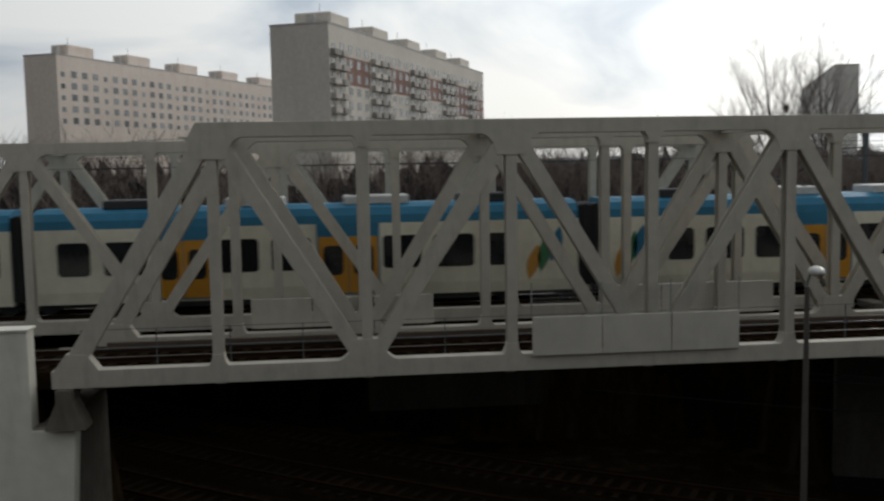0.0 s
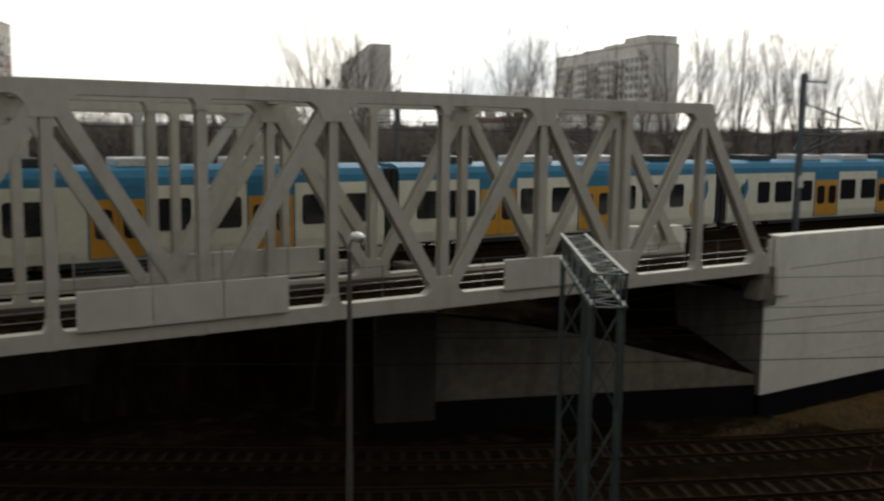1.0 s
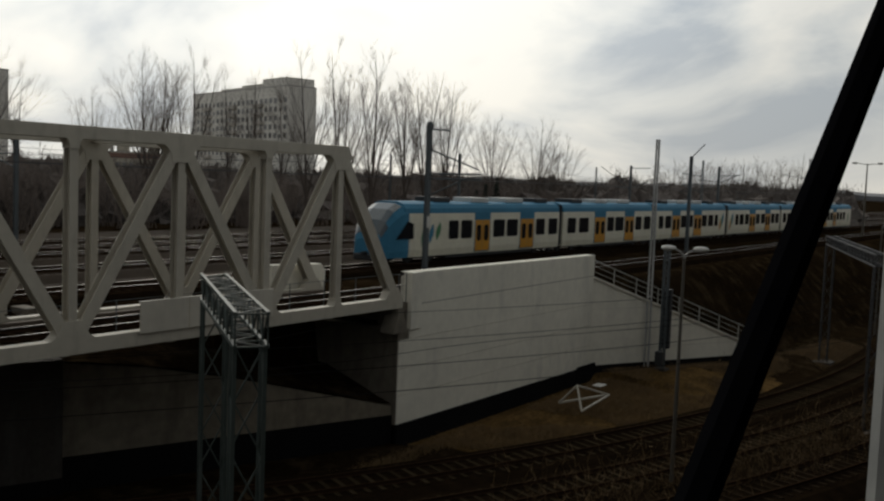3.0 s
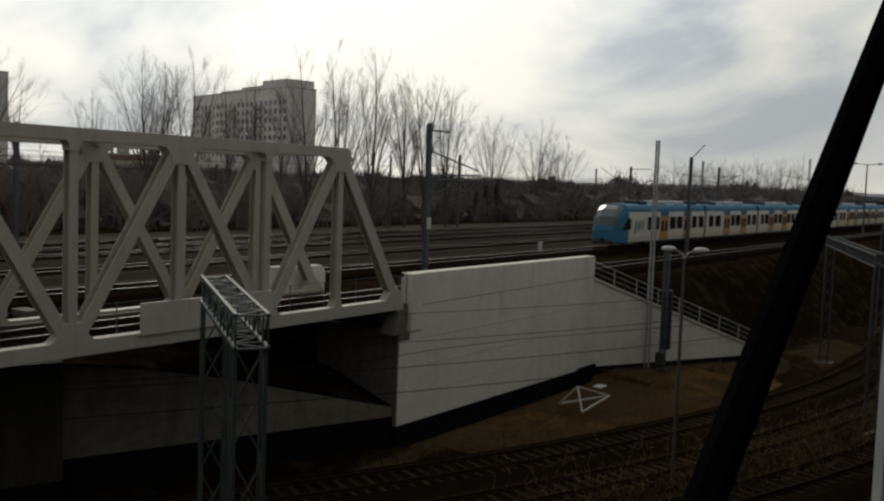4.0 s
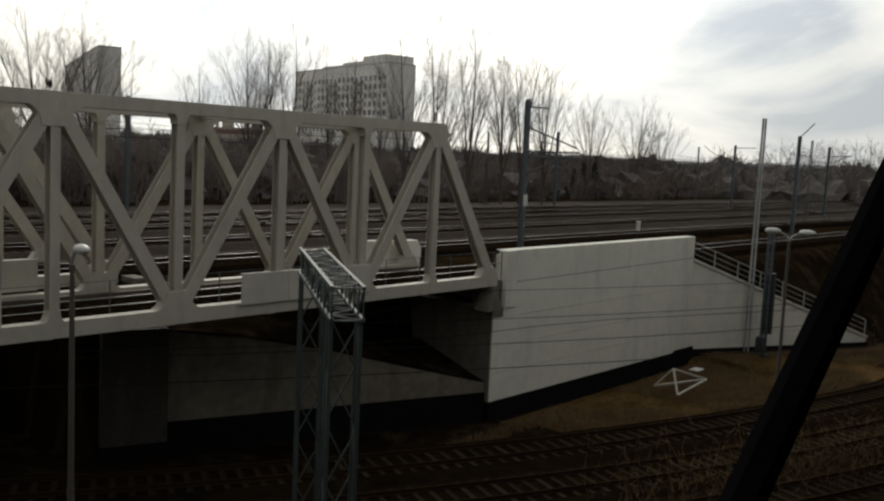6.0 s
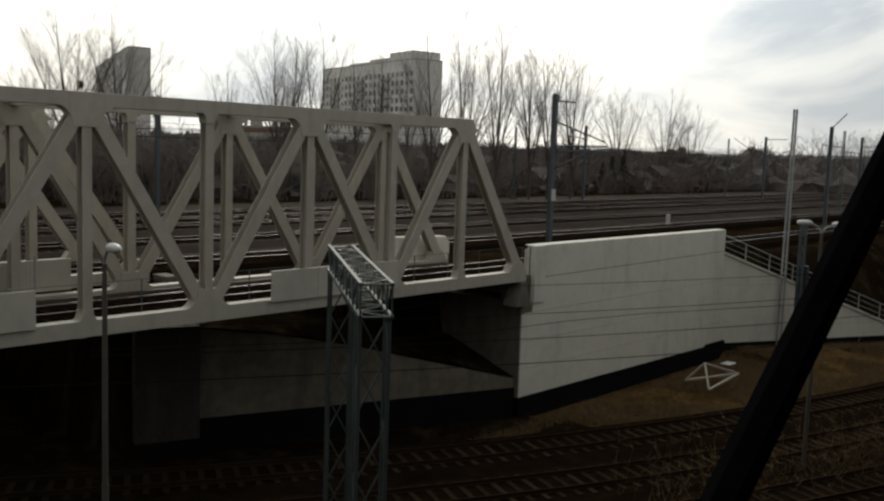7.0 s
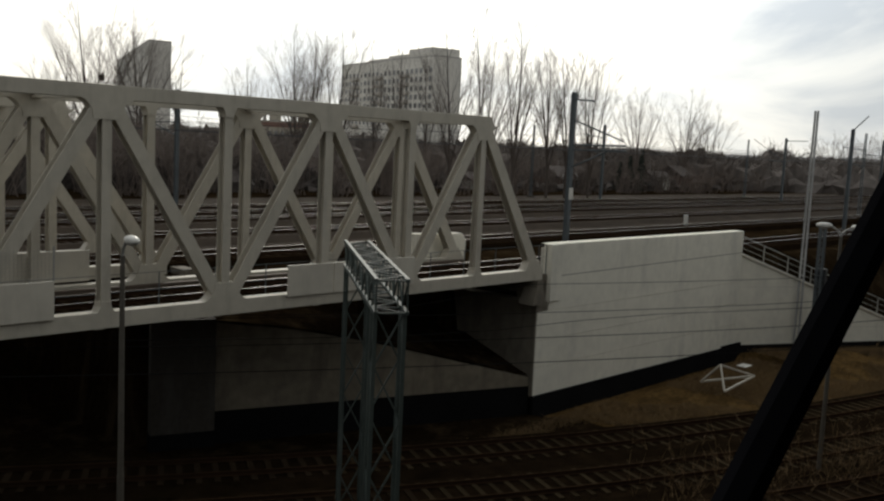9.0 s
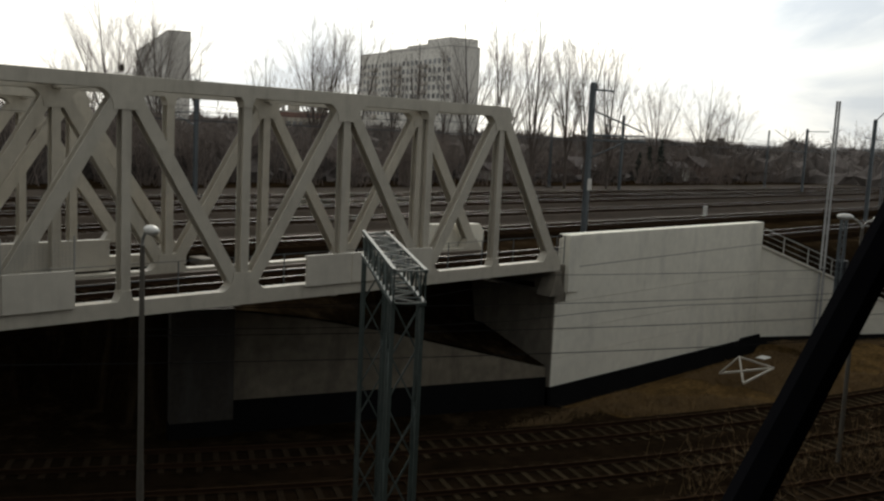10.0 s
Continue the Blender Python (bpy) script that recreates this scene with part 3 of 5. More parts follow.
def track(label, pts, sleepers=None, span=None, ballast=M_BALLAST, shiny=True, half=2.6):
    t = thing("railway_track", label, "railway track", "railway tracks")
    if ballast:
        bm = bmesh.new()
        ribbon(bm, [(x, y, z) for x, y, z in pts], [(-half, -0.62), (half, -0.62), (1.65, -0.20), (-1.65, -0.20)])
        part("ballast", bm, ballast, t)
    for o in (-0.7535, 0.7535):
        bm = bmesh.new()
        ribbon(bm, pts, rail_profile(o))
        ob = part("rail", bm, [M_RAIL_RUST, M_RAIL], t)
        for p in ob.data.polygons:
            if shiny and p.normal.z > 0.7 and p.center.z > pts[0][2] - 0.02:
                p.material_index = 1
    # sleepers at 0.63 m
    bm = bmesh.new()
    rest = 0
    run = 0.0
    for a, b in zip(pts, pts[1:]):
        d = Vector((b[0] - a[0], b[1] - a[1]))
        n = d.length
        d.normalize()
        while run < n:
            x, y = a[0] + d.x * run, a[1] + d.y * run
            if sleepers and span[0] < x < span[1]:
                ob = new("sleeper", sleepers)
                ob.parent = t
                ob.matrix_basis = pose(x, y, a[2] - 0.16 + random.uniform(-0.01, 0.01), 0, 0, math.degrees(math.atan2(d.y, d.x)) + random.uniform(-1, 1))
            elif -30 < x < 140:
                beam(bm, (x - d.y * -1.28, y + d.x * -1.28, a[2] - 0.26), (x + d.y * -1.28, y + d.x * 1.28, a[2] - 0.26), 0.22, 0.2, side=(0, 0, 1))
                rest += 1
            run += 0.63
        run -= n
    if rest:
        tagged(part("sleeper_bed", bm, M_SLEEPER_DARK, t), "rows of dark sleepers", kind="stuff")
    else:
        bm.free()
    return t


def straight(y, z=0.0, x0=-160, x1=420):
    return [(x0, y, z), (-8.5, y, z), (34.5, y, z), (x1, y, z)]


def cutting(off):
    pts = []
    for k in range(44):
        x = -34 + k * 3.0
        s = -0.25 + 0.01 * (min(x, 73) - 48)
        n = Vector((-s, 1)).normalized()
        pts.append((x + n.x * off, track_a_y(x) + n.y * off, -6.3))
    return pts


track("railway track across the near truss bridge", straight(29.0), half=1.9)
track("railway track across the far truss bridge, polished rails", straight(38.0), half=1.9)
for yy in (46.3, 54.0, 58.3, 63.2):
    track("straight railway track in the upper yard with brown ballast", straight(yy), ballast=M_BALLAST_YARD)
track("curved railway track in the cutting with concrete sleepers darkened as if shaded", cutting(0.0), SLEEPER_SHADED, (22, 76), shiny=False)
track("curved railway track in the cutting with concrete sleepers darkened as if shaded", cutting(-4.0), SLEEPER_SHADED, (22, 76), shiny=False)
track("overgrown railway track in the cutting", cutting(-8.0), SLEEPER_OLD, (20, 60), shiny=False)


# ---- train ----
def gloss(name, base, rough=0.3, **k):
    return mat(name, base, rough, fine=3.0, coarse=0.5, dark=0.9, light=1.06, bump=0.0, spec=0.5, **k)


M_WHITE = gloss("train_cream_paint", (0.72, 0.69, 0.565), stain=(0.5, 0.46, 0.37), stain_amount=0.3)
M_BLUE = mat("train_blue_paint", (0.045, 0.19, 0.31), 0.6, fine=3.0, coarse=0.5, dark=0.85, light=1.08, bump=0.0, spec=0.15)
M_YELLOW = gloss("train_yellow_paint", (0.56, 0.26, 0.020))
M_GLASS = gloss("dark_tinted_glass", (0.012, 0.014, 0.018), 0.12)
M_SCREEN = mat("windscreen_glass", (0.06, 0.075, 0.085), 0.08, 0.45, fine=2, bump=0.0, spec=1.0)
M_BELLOWS = mat("black_rubber_bellows", (0.018, 0.018, 0.02), 0.8, fine=20)
M_ROOFBOX = mat("roof_equipment_paint", (0.55, 0.55, 0.53), 0.5, fine=8)
M_GREEN = gloss("train_green_paint", (0.05, 0.20, 0.09))
M_ORANGE = gloss("train_orange_paint", (0.55, 0.27, 0.05))
HEAD_LAMP = mat("lamp_glass", (0.8, 0.8, 0.78), 0.1, bump=0.0)


def rounded_plate(bm, x0, x1, y, z0, z1, r, thick):
    o = []
    for cx, cz, a0 in ((x1 - r, z0 + r, -90), (x1 - r, z1 - r, 0), (x0 + r, z1 - r, 90), (x0 + r, z0 + r, 180)):
        for k in range(4):
            a = radians(a0 + 30 * k)
            o.append((cx + r * math.cos(a), cz + r * math.sin(a)))
    prism(bm, o, y, y + thick)


def body_profile():
    """Half section of the car body, (y, z), from the skirt to the top of the white side."""
    return [(-1.36, 0.45), (-1.42, 0.9), (-1.42, 2.6), (-1.40, 3.30)]


def shell(bm, x0, x1, prof, nose=0.0):
    """A closed tube along x with mirrored profile; the low-x end may taper to a nose."""
    full = prof + [(-y, z) for y, z in prof[::-1]]
    stations = [(x0, 1.0, 0.0)] if not nose else [(x0 + nose * k, w, drop) for k, w, drop in ((0.0, 0.62, 0.66), (0.06, 0.74, 0.55), (0.25, 0.88, 0.32), (0.55, 0.96, 0.13), (0.85, 1.0, 0.02), (1.0, 1.0, 0.0))]
    stations.append((x1, 1.0, 0.0))
    rings = []
    for x, w, drop in stations:
        zb = full[0][1]
        rings.append([bm.verts.new((x, y * w, zb + (z - zb) * (1 - drop))) for y, z in full])
    k = len(full)
    for a, b in zip(rings, rings[1:]):
        for j in range(k):
            bm.faces.new((a[j], b[j], b[(j + 1) % k], a[(j + 1) % k]))
    bm.faces.new(rings[0][::-1])
    bm.faces.new(rings[-1])


def side_piece(name, train_car, x0, x1, z0, z1, material, r=0.14, proud=0.0, label=""):
    for s in (-1, 1):
        bm = bmesh.new()
        y = -1.424 - proud if s < 0 else 1.416 + proud - 0.03 + 0.008
        rounded_plate(bm, x0, x1, y - 0.012 if s < 0 else y, z0, z1, min(r, (x1 - x0) / 2.2), 0.04)
        part(name, bm, material, train_car, label)


def car(train, x0, x1, doors, windows, nose=False, stripes=()):
    bm = bmesh.new()
    shell(bm, x0, x1, body_profile(), 2.7 if nose else 0.0)
    body = part("car_body", bm, M_WHITE, train, "cream white car body")
    bm = bmesh.new()
    shell(bm, x0 + (2.1 if nose else 0.0), x1, [(-1.40, 3.30), (-1.36, 3.62), (-1.18, 3.90), (-0.7, 4.05), (0.0, 4.07)][:4])
    part("roof", bm, M_BLUE, body, "blue roof with rounded shoulders")
    if nose:
        bm = bmesh.new()
        shell(bm, x0 - 0.03, x0 + 2.5, [(-1.42, 0.45), (-1.47, 0.9), (-1.46, 2.6), (-1.43, 3.30), (-1.2, 3.80), (-0.7, 3.98)], 2.3)
        part("cab_hood", bm, M_BLUE, body, "blue streamlined cab end")
        bm = bmesh.new()
        shell(bm, x0 - 0.05, x0 + 2.5, [(-1.44, 0.45), (-1.49, 0.9), (-1.48, 2.6), (-1.45, 3.32), (-1.22, 3.83), (-0.7, 4.01)], 2.3)
        bm.faces.ensure_lookup_table()
        gone = [f for f in bm.faces if not (x0 + 0.05 < f.calc_center_median().x < x0 + 1.8 and f.calc_center_median().z > 2.0 and abs(f.calc_center_median().y) < 1.22)]
        bmesh.ops.delete(bm, geom=gone, context="FACES")
        part("windscreen", bm, M_SCREEN, body, "large windscreen reflecting the sky")
        boxes("front_skirt", M_DARK, body, (x0 - 0.12, x0 + 1.6, -1.05, 1.05, 0.28, 0.72), label="dark front skirt", bevel=0.1)
        for s in (-1, 1):
            bm = bmesh.new()
            tube(bm, (x0 + 0.02, s * 0.72, 1.05), (x0 + 0.25, s * 0.72, 1.08), 0.13, n=10)
            part("headlight", bm, HEAD_LAMP, body)
            bm = bmesh.new()
            y = s * 1.475
            prism(bm, [(x0 + 1.15, 1.66), (x0 + 2.95, 1.66), (x0 + 2.95, 2.62), (x0 + 2.3, 2.80)], y - 0.02, y + 0.02)
            part("cab_window", bm, M_GLASS, body)
        bm = bmesh.new()
        tube(bm, (x0 - 0.45, 0, 0.75), (x0 + 0.3, 0, 0.75), 0.12, 0.16, n=8)
        part("coupler", bm, M_DARK, body)
    for a, b in windows:
        side_piece("window", body, a, b, 1.52, 2.80, M_GLASS, 0.16)
    for a, b in doors:
        side_piece("door_surround", body, a - 0.07, b + 0.07, 0.54, 3.34, M_BLUE, 0.08, label="blue door surround")
        m = (a + b) / 2
        for p, q in ((a, m - 0.015), (m + 0.015, b)):
            side_piece("door_leaf", body, p, q, 0.58, 2.80, M_YELLOW, 0.05, 0.006, "yellow sliding door leaf")
            side_piece("door_window", body, p + 0.18, q - 0.18, 1.30, 2.45, M_GLASS, 0.2, 0.014)
    for (a, colour, z0, z1) in stripes:
        for s in (-1, 1):
            bm = bmesh.new()
            y = -1.436 if s < 0 else 1.396
            o = []
            for k in range(9):
                u = k / 8
                o.append((a + 0.35 * u - 0.25 * math.sin(math.pi * u), z0 + (z1 - z0) * u))
            for k in range(8, -1, -1):
                u = k / 8
                o.append((a + 0.35 * u + 0.25 * math.sin(math.pi * u) + 0.02, z0 + (z1 - z0) * u))
            prism(bm, o, y, y + 0.04)
            part("stripe", bm, colour, body)
    for bx in (x0 + (4.5 if nose else 1.6), x1 - 1.6):
        b = part("bogie", boxbm((bx - 1.5, bx + 1.5, -1.15, -0.95, 0.35, 0.68), (bx - 1.5, bx + 1.5, 0.95, 1.15, 0.35, 0.68), (bx - 0.3, bx + 0.3, -0.95, 0.95, 0.4, 0.6)), M_DARK, train)
        for wx in (bx - 1.25, bx + 1.25):
            for s in (-1, 1):
                bm = bmesh.new()
                tube(bm, (wx, s * 0.68, 0.42), (wx, s * 0.82, 0.42), 0.42, n=16)
                part("wheel", bm, M_DARK, b)
    bm = bmesh.new()
    box(bm, x0 + (7.0 if nose else 4.0), x1 - 4.0, -1.2, 1.2, 0.22, 0.47)
    part("underframe", bm, M_DARK, body)
    k = 0
    for rx in np.arange(x0 + (6.0 if nose else 2.5), x1 - 3.0, 4.6):
        w = 1.9 + 0.7 * ((k * 7) % 3) / 2
        boxes("roof_unit", M_ROOFBOX if k % 3 else M_DARK, body, (rx, rx + w, -0.85, 0.85, 4.0, 4.36), bevel=0.05)
        k += 1
    return body


def boxbm(*spans):
    bm = bmesh.new()
    for s in spans:
        box(bm, *s)
    return bm


def make_train():
    t = thing("train", "cream white electric passenger train with blue roof and yellow doors", "train", at=(27.5, 38.0, 0))
    leaf = lambda a, f: [(a, M_ORANGE, 0.9, 2.3), (a + 0.75 * f, M_GREEN, 1.2, 2.75), (a + 1.5 * f, M_BLUE, 1.6, 3.0)]
    car(t, 1.3, 24.1, [(11.6, 13.5), (17.9, 19.9)], [(8.3, 9.5), (9.8, 11.2), (14.0, 15.6), (15.9, 17.5), (20.3, 21.7), (22.3, 23.8)], True, [(5.3, M_GREEN, 1.1, 2.6), (6.1, M_BLUE, 1.3, 2.6), (6.9, M_GREEN, 1.5, 2.7)])
    car(t, 24.8, 43.4, [(30.7, 32.8), (37.0, 39.0)], [(25.6, 27.1), (27.7, 29.5), (33.2, 34.6), (34.9, 36.7), (39.4, 40.8), (41.4, 43.0)])
    car(t, 44.2, 65.2, [(48.7, 50.8), (54.9, 57.2)], [(45.1, 46.3), (46.8, 48.4), (51.1, 52.6), (53.1, 54.6), (57.4, 58.9), (59.4, 61.0), (61.5, 62.6)], stripes=leaf(63.2, 0.6))
    car(t, 66.3, 87.7, [(74.4, 76.7), (81.0, 83.2)], [(68.9, 70.0), (70.5, 72.1), (72.6, 74.1), (77.0, 78.6), (79.2, 80.8), (83.6, 85.2), (85.6, 87.2)], stripes=leaf(66.8, 0.5))
    car(t, 88.5, 107.2, [(94.4, 96.5), (100.7, 102.8)], [(89.3, 90.8), (91.4, 93.2), (96.9, 98.4), (98.7, 100.4), (103.2, 104.6), (105.2, 106.8)])
    car(t, 107.9, 131.5, [(112.2, 114.3), (118.5, 120.6)], [(108.6, 110.0), (110.4, 111.9), (114.7, 116.2), (116.6, 118.2), (121.0, 122.6), (123.2, 124.8), (125.4, 127.0)], stripes=[(129.0, M_GREEN, 1.1, 2.6)])
    for a, b in ((24.1, 24.8), (43.4, 44.2), (65.2, 66.3), (87.7, 88.5), (107.2, 107.9)):
        bm = bmesh.new()
        n = 5
        for k in range(n):
            x = a + (b - a) * (k + 0.5) / n
            w = 1.32 if k % 2 else 1.26
            box(bm, x - (b - a) / n / 2, x + (b - a) / n / 2, -w, w, 0.6, 3.86 if k % 2 else 3.8)
        part("bellows", bm, M_BELLOWS, t, "black folding gangway bellows")
    for px_, d in ((55.5, 1), (76.0, -1)):
        bm = bmesh.new()
        for y in (-0.5, 0.5):
            tube(bm, (px_, y, 4.1), (px_ + 1.7 * d, y * 0.6, 4.65), 0.035, n=6)
            tube(bm, (px_ + 1.7 * d, y * 0.6, 4.65), (px_ + 0.5 * d, y * 1.4, 5.35), 0.03, n=6)
        tube(bm, (px_ + 0.5 * d, -0.85, 5.36), (px_ + 0.5 * d, 0.85, 5.36), 0.04, n=6)
        tube(bm, (px_ + 1.7 * d, -0.35, 4.65), (px_ + 1.7 * d, 0.35, 4.65), 0.035, n=6)
        part("pantograph", bm, M_DARK, t, "dark jointed current collector arm")
    return t


train = make_train()


# ---- lattice gantry ----
def lattice(bm, p, q, w, d, side, step, leg=0.09, thin=0.045, rungs=True):
    """Four corner bars from p to q with zigzag lacing on all four faces."""
    p, q = Vector(p), Vector(q)
    a = (q - p).normalized()
    s = Vector(side)
    s = (s - a * s.dot(a)).normalized()
    c = a.cross(s)
    cor = [c * (i * w / 2) + s * (j * d / 2) for i, j in ((-1, -1), (1, -1), (1, 1), (-1, 1))]
    for o in cor:
        beam(bm, p + o, q + o, leg, leg, side=s)
    n = max(2, round((q - p).length / step))
    for k in range(n):
        u0, u1 = p.lerp(q, k / n), p.lerp(q, (k + 1) / n)
        for i in range(4):
            o0, o1 = (cor[i], cor[(i + 1) % 4]) if k % 2 else (cor[(i + 1) % 4], cor[i])
            beam(bm, u0 + o0, u1 + o1, thin, thin, side=s)
            if rungs:
                beam(bm, u0 + cor[i], u0 + cor[(i + 1) % 4], thin, thin, side=a.orthogonal())


def gantry(front, back, zt, paint, look_of):
    g = thing("lattice_gantry", look_of + " steel lattice gantry of the overhead line", "gantry", "lattice gantries")
    d = (back - front).normalized()
    n = Vector((-d.y, d.x, 0))
    bm = bmesh.new()
    lattice(bm, front + Vector((0, 0, zt - 0.33)), back + Vector((0, 0, zt - 0.33)), 0.58, 0.60, (0, 0, 1), 0.62, 0.07, 0.03)
    part("beam", bm, paint, g)
    for name, o in (("front_leg", front + d * 0.4), ("back_leg", back - d * 0.4)):
        bm = bmesh.new()
        lattice(bm, o + Vector((0, 0, Z_LOW - 0.2)), o + Vector((0, 0, zt - 0.6)), 0.52, 0.55, n, 1.0, 0.07, 0.032, False)
        part("leg", bm, paint, g)
        c = o + Vector((0, 0, Z_LOW))
        boxes("foundation", M_CONC_SHADED, g, (c.x - 0.7, c.x + 0.7, c.y - 0.7, c.y + 0.7, Z_LOW - 0.4, Z_LOW + 0.25), bevel=0.03)
    return g


gantry(Vector((11.62, 12.28, 0)), Vector((15.42, 17.68, 0)), 3.03, M_TEAL, "grey-green")
far_gantry = gantry(Vector((51.7, 9.1, 0)), Vector((72.2, 16.3, 0)), 2.6, M_DARK, "near-black")
boxes("plate", M_PANEL, far_gantry, (51.3, 52.2, 8.66, 8.70, -0.6, 0.1), label="small white plate")


# ---- lamps ----
M_POLE = mat("weathered_lamp_pole", (0.095, 0.085, 0.07), 0.6, 0.1, fine=9, bump=0.03)

def lamp_head(parent, p, d, size=1.0):
    bm = bmesh.new()
    bmesh.ops.create_uvsphere(bm, u_segments=14, v_segments=9, radius=1.0)
    m = Matrix.LocRotScale(Vector(p), Vector(d).to_track_quat("X", "Z"), (0.34 * size, 0.16 * size, 0.13 * size))
    bmesh.ops.transform(bm, matrix=m, verts=bm.verts[:])
    return part("lamp_head", bm, M_LAMP, parent, "off-white oval lamp housing", smooth=True)


def street_lamp(x, y, ztop, label, heads, size=1.0):
    s = thing("street_lamp", label, "street lamp", "street lamps", (x, y, 0))
    bm = bmesh.new()
    tube(bm, (0, 0, Z_LOW - 0.2), (0, 0, -2.5), 0.09, 0.08, 10)
    tube(bm, (0, 0, -2.5), (0, 0, ztop - 0.35), 0.07, 0.055, 10)
    part("pole", bm, M_POLE, s)
    for dx, dy in heads:
        bm = bmesh.new()
        d = Vector((dx, dy, 0))
        prev = Vector((0, 0, ztop - 0.4))
        for k in range(1, 7):
            a = k / 6 * math.pi / 2
            q = Vector((0, 0, ztop - 0.4)) + d * (1 - math.cos(a)) + Vector((0, 0, 0.4 * math.sin(a)))
            tube(bm, prev, q, 0.035, n=7)
            prev = q
        part("arm", bm, M_GALV, s)
        lamp_head(s, prev + d.normalized() * 0.22 * size + Vector((0, 0, 0.05)), d.normalized(), size)
    return s


street_lamp(10.26, 19.8, 3.0, "grey steel street lamp with one oval head", [(-0.02, -0.28)], 0.9)
street_lamp(36.6, 13.8, 3.08, "grey steel street lamp with two oval heads", [(0.16, -0.40), (-0.16, 0.40)], 0.92)

street_lamp(90.8, 16.2, 3.1, "grey steel street lamp with one oval head", [(-0.02, -0.28)], 0.9)

yard_lamp = thing("yard_lamp", "tall dark yard lamp with two level arms", "yard lamp", at=(150, 29.4, 0))
bm = bmesh.new()
tube(bm, (0, 0, Z_UP - 0.3), (0, 0, 10.4), 0.16, 0.09, 8)
part("pole", bm, M_POLE, yard_lamp)
for s in (-1, 1):
    bm = bmesh.new()
    tube(bm, (0, 0, 10.3), (0.35 * s, -1.3 * s, 10.45), 0.05, n=6)
    part("arm", bm, M_POLE, yard_lamp)
    lamp_head(yard_lamp, Vector((0.45 * s, -1.65 * s, 10.48)), Vector((0.26 * s, -0.97 * s, 0)), 1.3)


# ---- overhead line masts ----
def catenary_mast(x, y, ztop, label, material, style="tube", arms=(), base=Z_UP):
    m = thing("catenary_mast", label, "mast", "overhead line masts", (x, y, 0))
    bm = bmesh.new()
    if style == "lattice":
        lattice(bm, (0, 0, base - 0.2), (0, 0, ztop), 0.26, 0.3, (0, 1, 0), 0.5, 0.07, 0.03)
    elif style == "twin":
        for o in (-0.14, 0.14):
            beam(bm, (0, o, base - 0.2), (0, o * 0.6, ztop), 0.12, 0.095)
        for k in range(14):
            z = base + (ztop - base) * (k + 0.5) / 14
            beam(bm, (0, -0.13, z), (0, 0.13, z), 0.05, 0.05, side=(1, 0, 0))
    else:
        beam(bm, (0, 0, base - 0.2), (0, 0, ztop), 0.20, 0.24)
        beam(bm, (0, 0.13, base - 0.2), (0, 0.13, ztop - 0.1), 0.26, 0.03)
        beam(bm, (0, -0.13, base - 0.2), (0, -0.13, ztop - 0.1), 0.26, 0.03)
    part("post", bm, material, m)
    for (z, dx, dy, dz) in arms:
        bm = bmesh.new()
        tube(bm, (0, 0, z), (dx, dy, z + dz), 0.05, n=6)
        part("bracket", bm, M_MAST, m)
    boxes("foundation", M_CONC_SHADED, m, (-0.4, 0.4, -0.4, 0.4, base - 0.4, base + 0.15), bevel=0.02)
    return m


STD = [(7.3, -0.8, 2.4, 0.3), (6.3, -0.8, 2.4, -0.1), (5.2, -0.8, 2.4, 1.0)]
pole_a = catenary_mast(46.2, 33.85, 9.02, "dark steel overhead line mast with bracket arms", M_MAST, arms=[(8.6, 0.2, -1.4, -0.1), (7.4, 0.4, -3.4, -1.2), (5.9, 0.4, -3.6, 0.05), (5.6, 0.4, -3.6, 0.05), (4.5, 0.3, -2.4, 1.1)])
boxes("notice_plate", M_LAMP, pole_a, (-0.2, 0.2, -0.20, -0.178, 2.6, 3.3), label="small pale notice plate")
catenary_mast(58.72, 24.38, 8.74, "pale latticed overhead line mast", M_MAST_LIGHT, "twin", base=-6.6)
catenary_mast(87.6, 32.9, 8.75, "dark overhead line mast with a hooked top", M_MAST, arms=[(8.6, 0.45, -1.1, 1.35)])
catenary_mast(143.0, 70.0, 8.7, "slender twin overhead line mast", M_MAST, "twin")
catenary_mast(130.0, 58.0, 8.8, "overhead line mast with a raised bracket", M_MAST, arms=[(5.4, -1.7, 4.0, 3.1), (5.4, -0.8, 2.0, 0.2), (5.4, 1.5, -3.4, 1.7), (8.4, 1.2, -2.6, 0.1)])
catenary_mast(116.0, 42.0, 9.3, "slender twin overhead line mast", M_MAST, "twin", arms=STD)
catenary_mast(128.5, 44.2, 8.9, "dark overhead line mast with bracket arms", M_MAST, arms=[(6.6, 0.9, -2.6, 1.3), (7.6, 0.9, -2.6, 0.2), (6.8, -0.9, 2.6, 0.2)])
catenary_mast(133.0, 33.3, 10.4, "tall overhead line mast with a cross arm", M_MAST_LIGHT, "twin", arms=[(7.7, -13, 0, 0.15)])
catenary_mast(94.2, 75.0, 8.6, "slender twin overhead line mast", M_MAST, "twin")
catenary_mast(94.0, 64.2, 8.8, "dark overhead line mast with bracket arms", M_MAST, arms=STD)
catenary_mast(38.5, 66.0, 8.8, "dark overhead line mast behind the tracks", M_MAST, arms=STD)
signal = catenary_mast(57.95, 23.0, 1.6, "dark lattice signal mast with cabinets", M_MAST, "lattice", base=-6.3)
boxes("cabinet", M_DARK, signal, (0.2, 0.6, -0.3, 0.3, -4.9, -1.0), bevel=0.03)
boxes("cabinet", M_DARK, signal, (-0.75, -0.3, -0.3, 0.2, -5.9, -5.0), bevel=0.03)


